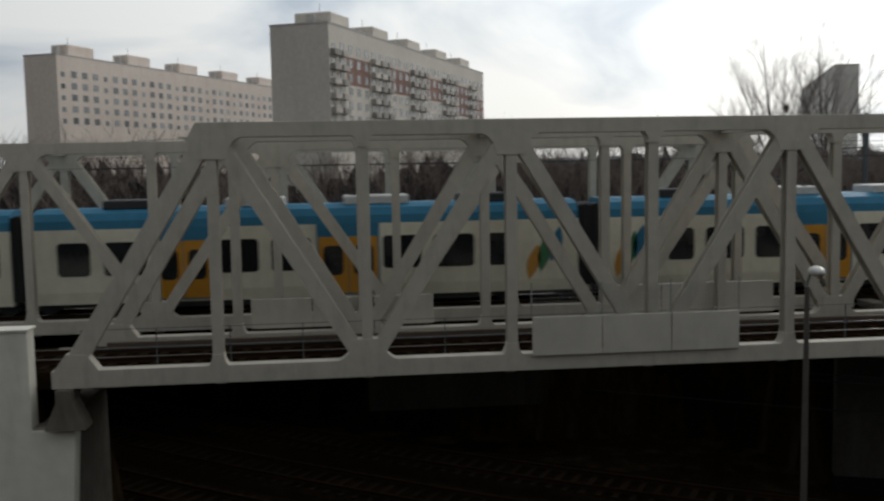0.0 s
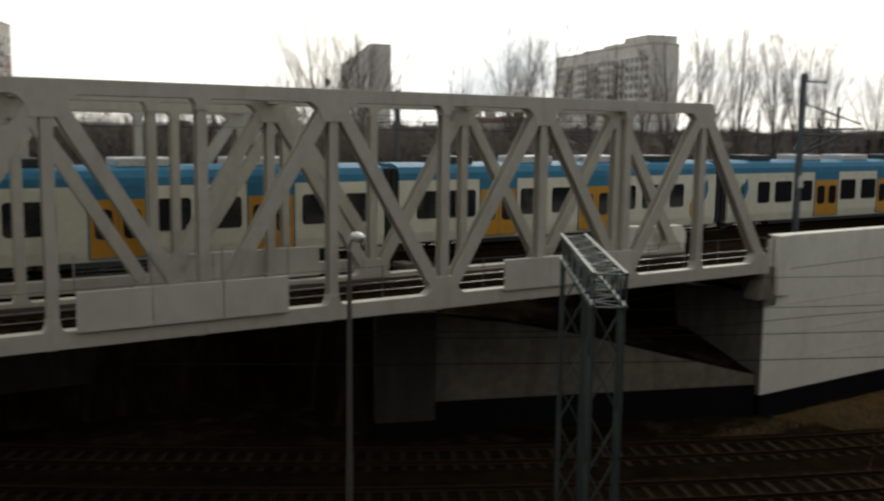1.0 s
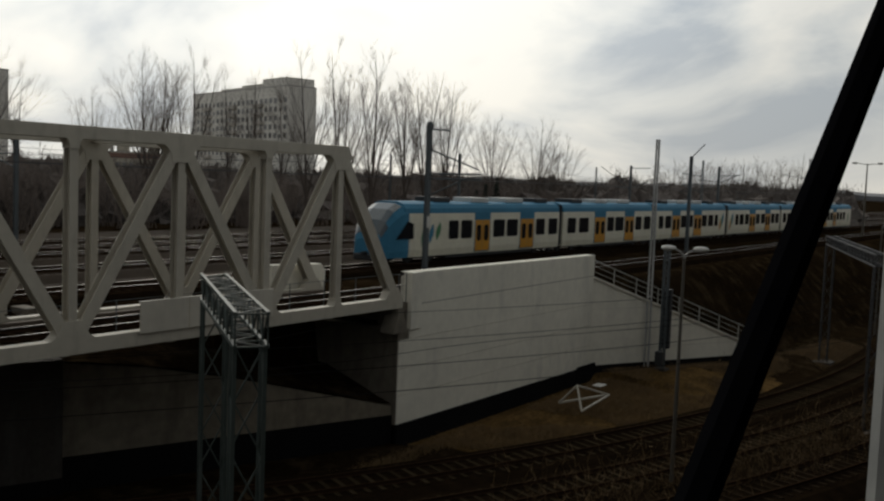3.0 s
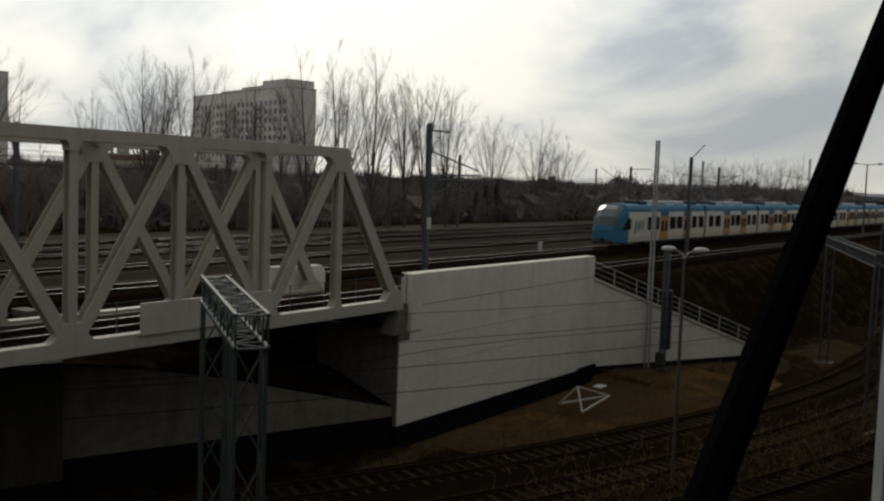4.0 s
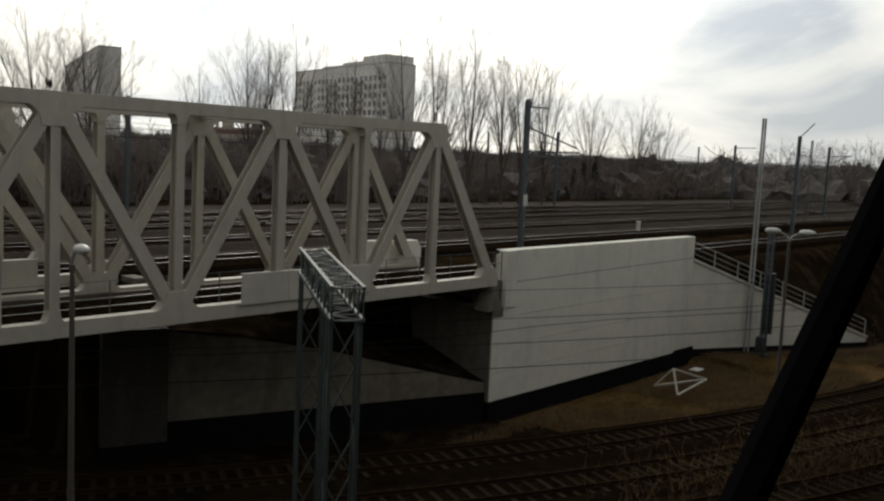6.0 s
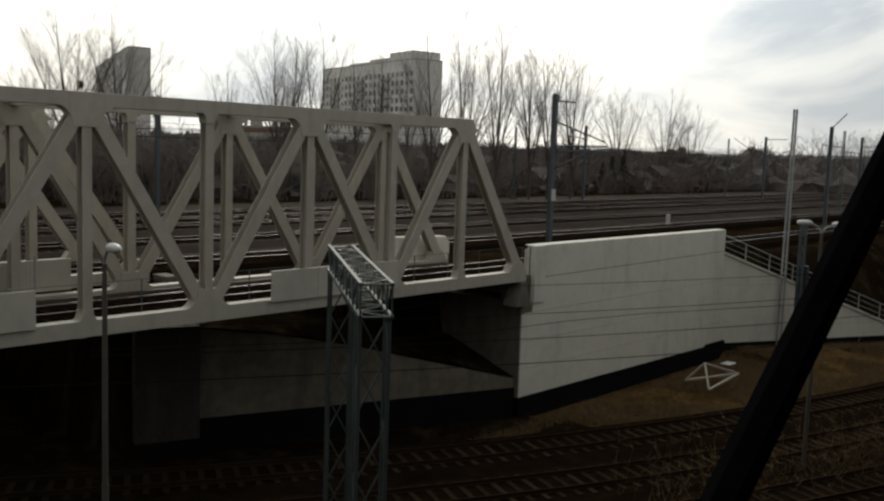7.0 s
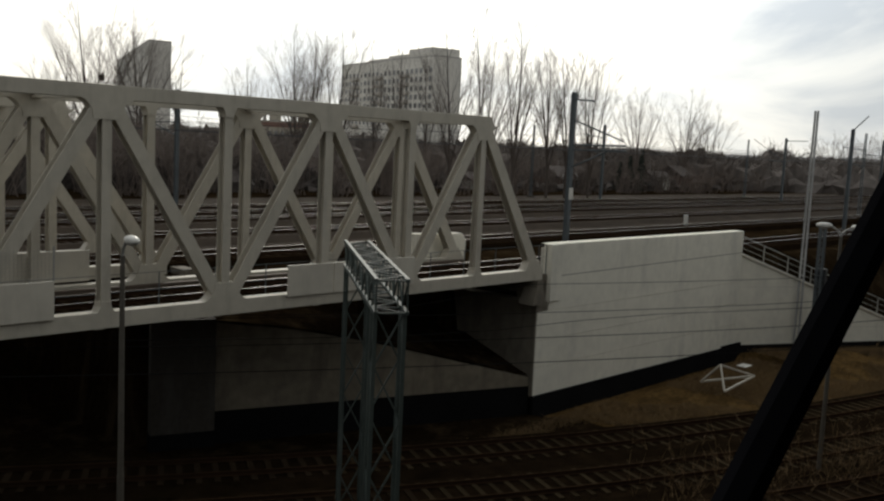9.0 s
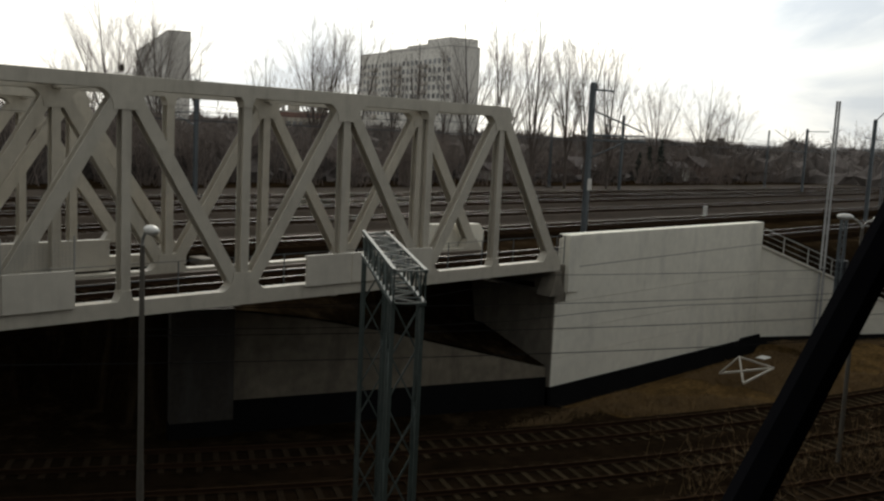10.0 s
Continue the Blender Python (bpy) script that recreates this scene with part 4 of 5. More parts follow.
def wires(y, sag, label):
    w = thing("overhead_wire", label, "overhead wire", "overhead wires")
    for z0, name in ((5.6, "contact_wire"), (7.0, "carrier_wire")):
        bm = bmesh.new()
        xs = list(range(-120, 300, 15))
        pts = [(x, z0 - (sag * (1 - ((x % 60) / 30 - 1) ** 2) if name == "carrier_wire" else 0)) for x in xs]
        rings = [[bm.verts.new((x, y + dy, z + dz)) for dy, dz in ((-0.009, 0), (0, -0.009), (0.009, 0), (0, 0.009))] for x, z in pts]
        for r0, r1 in zip(rings, rings[1:]):
            for i in range(4):
                bm.faces.new((r0[i], r0[(i + 1) % 4], r1[(i + 1) % 4], r1[i]))
        part(name, bm, M_DARK, w)


for yy in (38.0, 46.3, 54.0, 63.2):
    wires(yy, 0.9, "thin dark overhead line above a track")


M_WIRE = mat("oxidised_wire", (0.012, 0.012, 0.012), 0.95, fine=30, spec=0.0, bump=0.0)


def cutting_wires(off, contact, carrier):
    """The contact and carrier wire over one curve of the cutting; the carrier dips to pass under the bridge."""
    w = thing("overhead_wire", "thin dark overhead line above the curved track in the cutting", "overhead wire", "overhead wires")
    for name, z, r in (("contact_wire", contact, 0.012), ("carrier_wire", carrier, 0.010)):
        if z is None:
            continue
        bm = bmesh.new()
        rings = []
        for x, y, _ in cutting(off)[15:]:
            k = min(1.0, max(0.0, (x - 23.0) / 6.0))
            h = min(z, -0.85) + (z - min(z, -0.85)) * k
            rings.append([bm.verts.new((x + dy * 0.3, y + dy, h + dz)) for dy, dz in ((-r, 0), (0, -r), (r, 0), (0, r))])
        for r0, r1 in zip(rings, rings[1:]):
            for i in range(4):
                bm.faces.new((r0[i], r0[(i + 1) % 4], r1[(i + 1) % 4], r1[i]))
        part(name, bm, M_WIRE, w)


cutting_wires(0.0, -0.95, 0.2)
cutting_wires(-4.0, -1.05, -0.33)
cutting_wires(-8.0, -0.9, None)

# ---- small things by the cutting ----
frame_thing = thing("steel_frame", "white painted pyramid-shaped steel frame lying on the bank", "steel frame", at=(44.9, 22.5, -6.25))
P = [(-0.14, 0.92, 0.0), (-0.83, -0.79, -0.05), (2.8, -0.64, 0.2), (0.08, 0.0, 1.05)]
for a, b in ((0, 3), (1, 3), (2, 3), (1, 2), (0, 2)):
    bm = bmesh.new()
    beam(bm, P[a], P[b], 0.10, 0.07, side=(0.3, 1, 0.2))
    part("bar", bm, M_PANEL, frame_thing)

scrap = thing("scrap_sheet", "small white sheet lying on the bank", "scrap", at=(49.6, 23.4, -6.2))
boxes("sheet", M_LAMP, scrap, (-0.35, 0.5, -0.25, 0.3, 0.1, 0.16), bevel=0.02)

post = thing("marker_post", "short white marker post between the tracks", "marker post", at=(73.6, 41.2, Z_UP))
boxes("body", M_LAMP, post, (-0.14, 0.14, -0.14, 0.14, 0, 1.0), bevel=0.03)


# ---- carriage window ----
def carriage_window():
    """The slanting dark bar of the carriage window in front of the camera, with the sill and the head that hold it."""
    eye = Vector((0.0, 0.0, 5.5))
    a, b = eye + Vector((0.2950, 0.0820, -0.0576)), eye + Vector((0.4560, 0.0675, 0.1152))
    d = b - a
    lo, hi = a - d * 0.9, b + d * 1.2
    f = thing("window_frame", "black rubber-edged bar of a carriage window", "window frame")
    view = ((a + b) / 2 - eye).normalized()
    bm = bmesh.new()
    beam(bm, lo, hi, 0.0117, 0.006, side=view)
    part("bar", bm, M_DARK_FRAME, f, bevel=0.003)
    # the pale jamb at the end of the window
    p, q = eye + Vector((0.4789, 0.0582, -0.1414)), eye + Vector((0.4975, 0.0614, -0.0383))
    bm = bmesh.new()
    beam(bm, p - (q - p) * 0.6, q + (q - p) * 1.6, 0.036, 0.03, side=((p + q) / 2 - eye).normalized())
    part("jamb", bm, M_JAMB, f, "pale grey window jamb", bevel=0.004)
    side = d.cross(view).normalized()
    side = side if side.y < 0 else -side
    for p, n in ((lo, "sill"), (hi, "head")):
        bm = bmesh.new()
        beam(bm, p - side * 0.01, p + side * 0.6, 0.04, 0.04, side=(0, 0, 1))
        part(n, bm, M_DARK_FRAME, f, bevel=0.006)


M_DARK_FRAME = mat("black_window_rubber", (0.006, 0.006, 0.007), 0.9, fine=60, spec=0.0, bump=0.02)
M_JAMB = mat("grey_window_lining", (0.42, 0.41, 0.38), 0.7, fine=40, bump=0.05)
carriage_window()


# ---- apartment blocks ----
def window_mesh(w, h):
    """A window: a frame with a pane set back in it, in one piece."""
    bm = bmesh.new()
    box(bm, -w / 2, w / 2, -0.07, 0.02, 0, h)
    bmesh.ops.recalc_face_normals(bm, faces=bm.faces[:])
    front = [f for f in bm.faces if f.normal.y < -0.9]
    bmesh.ops.inset_region(bm, faces=front, thickness=0.10)
    bmesh.ops.translate(bm, vec=(0, 0.05, 0), verts=front[0].verts[:])
    front[0].material_index = 1
    me = bpy.data.meshes.new("window")
    bm.to_mesh(me)
    bm.free()
    me.materials.append(M_FRAME_WHITE)
    me.materials.append(M_PANE)
    return me


def balcony_mesh(w):
    bm = bmesh.new()
    box(bm, -w / 2, w / 2, -1.1, 0.0, -0.12, 0.0)
    box(bm, -w / 2, w / 2, -1.1, -1.04, 0.0, 1.0)
    box(bm, -w / 2, -w / 2 + 0.06, -1.04, 0.0, 0.0, 1.0)
    box(bm, w / 2 - 0.06, w / 2, -1.04, 0.0, 0.0, 1.0)
    me = bpy.data.meshes.new("balcony")
    bmesh.ops.recalc_face_normals(bm, faces=bm.faces[:])
    bm.to_mesh(me)
    bm.free()
    me.materials.append(M_BALCONY)
    return me


M_FRAME_WHITE = mat("window_frame_white", (0.62, 0.61, 0.58), 0.6, fine=5)
# Panes and balconies lightened in place of distance haze and mirrored sky.
M_PANE = mat("haze_paled_window_glass", (0.20, 0.205, 0.21), 0.2, fine=2, per_object=0.7, bump=0.0)
M_BALCONY = mat("balcony_panel", (0.46, 0.425, 0.385), 0.8, fine=2, per_object=0.35)
# Render colours paled to stand in for haze before the far blocks.
M_RENDER_BEIGE = mat("beige_render", (0.68, 0.63, 0.555), 0.9, fine=1.2, coarse=0.06, dark=0.88, light=1.08, stain=(0.50, 0.46, 0.40), stain_amount=0.4)
M_RENDER_PINK = mat("pink_beige_render", (0.74, 0.65, 0.575), 0.9, fine=1.2, coarse=0.08, dark=0.88, light=1.08, stain=(0.60, 0.44, 0.36), stain_amount=0.5)
M_RENDER_GREY = mat("haze_paled_grey_render", (0.86, 0.83, 0.77), 0.9, fine=1.2, coarse=0.06, dark=0.88, light=1.05, stain=(0.68, 0.64, 0.58), stain_amount=0.4)
M_BROWN = mat("brown_facade_panel", (0.30, 0.165, 0.13), 0.85, fine=2, per_object=0.2)
M_CREAM = mat("cream_facade_panel", (0.52, 0.48, 0.40), 0.85, fine=2, per_object=0.1)
M_ROOF = mat("roof_felt", (0.50, 0.475, 0.45), 0.9, fine=3)
WIN = window_mesh(1.9, 1.65)
BALC = balcony_mesh(3.0)


def polar(az, dist):
    a = radians(az)
    return Vector((-math.sin(a) * dist, math.cos(a) * dist, 0))


def apartment_block(label, p, q, depth, height, wall, bays, balcony_bays=(), brown_rows=(), stair=5, steps=(), lowest=2):
    """A slab block whose window front runs from p to q; depth lies behind it."""
    d = (q - p)
    L = d.length
    ang = math.degrees(math.atan2(d.y, d.x))
    b = thing("apartment_building", label, "apartment building", "apartment buildings", (p.x, p.y, Z_UP - 0.5), ang)
    y0, y1 = (0.0, depth)
    bm = bmesh.new()
    box(bm, 0, L, y0, y1, 0, height)
    part("wall", bm, wall, b)
    boxes("roof", M_ROOF, b, (-0.06, L + 0.06, y0 - 0.06, y1 + 0.06, height, height + 0.35))
    n = max(2, round(L / 22)) if L > 10 else 0
    for u0, u1, rise in steps:
        boxes("roof_storey", wall, b, (u0 * L, u1 * L - 0.05, 0.02, depth - 0.02, height + 0.35, height + 0.35 + rise), bevel=0.05)
    for k in range(0 if steps else n):
        x = (k + 0.3) * L / n
        boxes("lift_house", wall, b, (x, x + L / n * 0.42, 2.5, depth - 2.0, height + 0.35, height + 3.4), bevel=0.25)
        boxes("chimney", M_ROOF, b, (x - 2.2, x - 1.0, depth * 0.4, depth * 0.55, height + 0.35, height + 2.6))
        bm = bmesh.new()
        tube(bm, (x + 3.0, depth * 0.5, height + 2.5), (x + 3.0, depth * 0.5, height + 5.5), 0.05, n=5)
        part("aerial", bm, M_DARK, b)
    floors = int((height - 1.0) / 2.8)
    bay = L / bays
    for r in range(lowest, floors):
        z = 1.3 + r * 2.8
        for c in range(bays):
            x = (c + 0.5) * bay
            if c in balcony_bays:
                o = new("balcony", BALC)
                o.parent = b
                o.matrix_basis = pose(x, y0 - 0.003, z - 0.95) @ Matrix.Diagonal((min(1.0, bay * 0.9 / 3.0), 1, 1, 1))
            o = new("window", WIN)
            o.parent = b
            o.matrix_basis = pose(x, y0 - 0.012, z) @ Matrix.Diagonal((min(1.0, bay * 0.62 / 1.9) if c % stair else 0.7, 1, 1 if c % stair else 0.75, 1))
    for (c0, c1, r0, r1) in brown_rows:
        boxes("facade_panel", M_BROWN, b, (c0 * bay + 0.1, c1 * bay - 0.1, y0 - 0.010, y0 + 0.1, 0.6 + r0 * 2.8, 0.6 + r1 * 2.8))
    return b


tw_cols = [0, 1, 5, 6, 7, 11, 12, 13, 17, 18, 19, 23, 24]
apartment_block("long eleven-storey apartment block in beige and brown with balcony columns", polar(0.62, 184), polar(-8.62, 290), 12.5, 34.1, M_RENDER_BEIGE, 27,
                tw_cols, [(2, 5, 8, 10), (8, 11, 8, 10), (14, 17, 8, 10), (20, 23, 7, 10), (25, 27, 7, 9)], 99, lowest=5)
apartment_block("long pale pink-beige apartment block of eleven storeys", polar(15.95, 244), polar(3.1, 345), 9.5, 34.4, M_RENDER_PINK, 30,
                (), (), 4, lowest=6)
thin_p = polar(-28.6, 298)
apartment_block("narrow grey apartment tower seen from its end", thin_p, thin_p + Vector((0.929, -0.372, 0)) * 6.6, 102.0, 33.2, M_RENDER_GREY, 2, lowest=99)
apartment_block("stepped grey-beige apartment block behind bare trees", polar(-39.72, 362), polar(-45.2, 302), 10.5, 34.4, M_RENDER_GREY, 22, (3, 4, 9, 10, 15, 16), (), 5, lowest=4, steps=((0.33, 0.55, 0.6), (0.55, 0.76, 1.2), (0.76, 0.98, 2.6)))
apartment_block("low pale apartment block with a red roof edge", polar(-35.0, 330), polar(-38.4, 330), 11.0, 11.8, M_CREAM, 9, (), [(0, 9, 3.3, 3.9)], 9, lowest=2)


# ---- bare trees ----
M_BARK = mat("grey_brown_bark", (0.10, 0.08, 0.068), 0.95, fine=14, coarse=1.0)
M_TWIG = mat("brown_twigs", (0.24, 0.205, 0.18), 0.95, fine=8)


def bare_tree(x, y, height, seed, upright=0.7, dense=1.0, label="tall bare winter tree with fine upright branches"):
    """A leafless tree: one or more leaders, ascending boughs on them, shoots on the boughs and fine twigs on the shoots."""
    rnd = random.Random(seed)
    t = thing("tree", label, "tree", "bare trees", (x, y, Z_UP - 0.2))
    wood, twigs = ([], []), ([], [])

    def stem(out, p, d, length, r, segs, bend, n, tip=0.25):
        """A bending, tapering limb; returns its joints."""
        verts, faces = out
        joints = [(p, r, d)]
        base = len(verts)
        for k in range(segs + 1):
            if k:
                d = Vector((d.x + rnd.gauss(0, bend), d.y + rnd.gauss(0, bend), d.z + rnd.gauss(bend * 0.5, bend * 0.6))).normalized()
                p = p + d * (length / segs)
                joints.append((p, r * (1 - (1 - tip) * k / segs), d))
            side = d.orthogonal().normalized() * joints[-1][1]
            turn = d.cross(side)
            for i in range(n):
                c, q = math.cos(2 * math.pi * i / n), math.sin(2 * math.pi * i / n)
                verts.append((p.x + side.x * c + turn.x * q, p.y + side.y * c + turn.y * q, p.z + side.z * c + turn.z * q))
        for k in range(segs):
            for i in range(n):
                faces.append((base + k * n + i, base + k * n + (i + 1) % n, base + (k + 1) * n + (i + 1) % n, base + (k + 1) * n + i))
        return joints

    def on(joints, u):
        f = u * (len(joints) - 1)
        k = min(len(joints) - 2, int(f))
        (p0, r0, d0), (p1, r1, d1) = joints[k], joints[k + 1]
        return p0.lerp(p1, f - k), r0 + (r1 - r0) * (f - k), d1

    def out_from(d, angle):
        """A direction that leaves d by an angle, on a chance side, and bends a little up again."""
        side = d.orthogonal().normalized()
        a = rnd.uniform(0, 2 * math.pi)
        w = side * math.cos(a) + d.cross(side) * math.sin(a)
        v = d * math.cos(angle) + w * math.sin(angle)
        return Vector((v.x, v.y, v.z + 0.12)).normalized()

    r = 0.009 * height + 0.03
    fork = height * rnd.uniform(0.10, 0.20)
    trunk = stem(wood, Vector((0, 0, 0)), Vector((rnd.gauss(0, 0.02), rnd.gauss(0, 0.02), 1)).normalized(), fork, r, 2, 0.015, 7, 0.85)
    leaders = rnd.choice((3, 3, 4)) if upright > 0.6 else rnd.randint(5, 6)
    first = rnd.uniform(0, 6.3)
    for i in range(leaders):
        az = first + 2 * math.pi * i / leaders + rnd.uniform(-0.4, 0.4)
        lean = (0.62 - 0.50 * upright) * rnd.uniform(0.6, 1.2) * (0.25 if i == 0 else 1.0)
        d = Vector((math.cos(az) * lean, math.sin(az) * lean, 1)).normalized()
        reach = (height - fork) * (1.0 if i == 0 else rnd.uniform(0.72, 0.95))
        main = stem(wood, trunk[-1][0], d, reach, r * (0.85 if i == 0 else 0.68), 9, 0.022, 6, 0.08)
        for k in range(int(12 * dense)):
            u = 0.06 + 0.84 * (k + rnd.random()) / (12 * dense)
            p, pr, pd = on(main, u)
            size = height * (0.44 - 0.10 * upright) * (1.04 - u) ** 0.7 * rnd.uniform(0.6, 1.15) + 0.05 * height
            bough = stem(wood, p, out_from(pd, rnd.uniform(0.26, 0.5) + 0.3 * (1 - upright)), size, max(0.014, pr * 0.40), 5, 0.055, 4, 0.15)
            for _ in range(7):
                u = rnd.uniform(0.15, 1.0)
                p, br, bd = on(bough, u)
                shoot = stem(twigs, p, out_from(bd, rnd.uniform(0.25, 0.65)), size * rnd.uniform(0.30, 0.55) * (1.15 - 0.5 * u), max(0.009, br * 0.45), 2, 0.06, 3, 0.5)
                for _ in range(5):
                    p, sr, sd = on(shoot, rnd.uniform(0.1, 1.0))
                    stem(twigs, p, out_from(sd, rnd.uniform(0.25, 0.6)), size * rnd.uniform(0.15, 0.34), 0.0055, 1, 0.05, 3, 0.6)
    tall = sorted(v[2] for v in twigs[0])[int(len(twigs[0]) * 0.95)] / 0.94
    for name, (verts, faces), material, text in (("trunk", wood, M_BARK, ""), ("crown", twigs, M_TWIG, "fine bare twigs")):
        me = bpy.data.meshes.new(name)
        me.from_pydata([(vx, vy, vz * height / tall) for vx, vy, vz in verts], [], faces)
        me.materials.append(material)
        ob = new(name, me)
        ob.parent = t
        if text:
            ob["label"] = text


ROUND = "bare winter tree with a wide round crown"
SMALL = "small bare tree with a thin crown"
for k, (az, top, dist, up, dense, text) in enumerate((
        (-25.6, 0.124, 150, 0.05, 1.3, ROUND), (-28.1, 0.123, 165, 0.35, 1.1, ROUND), (-24.1, 0.080, 150, 0.3, 0.8, ROUND),
        (-30.4, 0.085, 170, 0.85, 0.4, SMALL), (-34.2, 0.079, 190, 0.45, 0.5, SMALL), (-22.9, 0.055, 160, 0.8, 0.5, SMALL),
        (-37.1, 0.112, 140, 0.55, 1.0, ""), (-38.0, 0.118, 148, 0.7, 1.0, ""), (-39.5, 0.125, 150, 0.8, 1.0, ""),
        (-41.8, 0.098, 190, 0.85, 0.7, ""), (-43.3, 0.108, 200, 0.85, 0.7, ""), (-45.0, 0.092, 170, 0.85, 0.7, ""),
        (-46.4, 0.130, 120, 0.75, 1.0, ""), (-48.3, 0.129, 116, 0.8, 1.0, ""), (-50.3, 0.133, 112, 0.85, 1.2, ""),
        (-52.4, 0.110, 120, 0.8, 1.0, ""), (-53.5, 0.113, 122, 0.85, 0.9, ""), (-54.9, 0.105, 125, 0.8, 0.9, ""),
        (-57.7, 0.068, 170, 0.45, 0.75, ROUND), (-60.4, 0.066, 185, 0.5, 0.6, ROUND), (-61.9, 0.048, 200, 0.4, 0.6, ROUND),
        (-67.6, 0.024, 340, 0.3, 0.6, ROUND), (-68.5, 0.029, 300, 0.3, 0.6, ROUND), (-69.4, 0.028, 330, 0.3, 0.6, ROUND), (-70.3, 0.031, 310, 0.3, 0.6, ROUND), (-71.3, 0.033, 300, 0.3, 0.6, ROUND),
        (-72.3, 0.031, 330, 0.3, 0.6, ROUND), (-73.3, 0.034, 300, 0.3, 0.6, ROUND), (-74.4, 0.035, 320, 0.3, 0.6, ROUND), (-75.4, 0.036, 310, 0.3, 0.6, ROUND))):
    p = polar(az, dist)
    bare_tree(p.x, p.y, top * dist + 5.5 - Z_UP, 100 + k, up, dense, text or "tall bare winter tree with fine upright branches")

# Dark clump of unknown kind, built as a ball of twigs.
nest = thing("twig_ball", "dark ball of twigs in a bare tree crown", "mistletoe", at=tuple(polar(-26.1, 149) + Vector((0, 0, 12.9))))
bm = bmesh.new()
nest_rnd = random.Random(3)
for _ in range(260):
    d = Vector((nest_rnd.gauss(0, 1), nest_rnd.gauss(0, 1), nest_rnd.gauss(0, 1))).normalized()
    tube(bm, d * 0.1, Vector((d.x, d.y, d.z * 1.5)) * nest_rnd.uniform(0.2, 0.62), 0.04, 0.015, 3, False)
part("twigs", bm, M_BARK, nest)


# ---- scrub behind the tracks ----
# Scrub browns lifted a little, as haze over the yard would lift them.
M_SCRUB = mat("haze_paled_scrub", (0.060, 0.050, 0.045), 0.98, fine=2.5, coarse=0.3, dark=0.35, light=1.7, bump=0.6)
M_SCRUB_TWIG = mat("haze_paled_scrub_twigs", (0.145, 0.116, 0.100), 0.98, fine=0.4, coarse=0.08, dark=0.5, light=1.5, bump=0.0)


# Scrub brown made paler and greyer to stand in for distance haze.
M_FAR_WOOD = mat("haze_paled_wood", (0.150, 0.132, 0.122), 1.0, fine=0.5, coarse=0.03, dark=0.6, light=1.35, bump=0.0, spec=0.0)


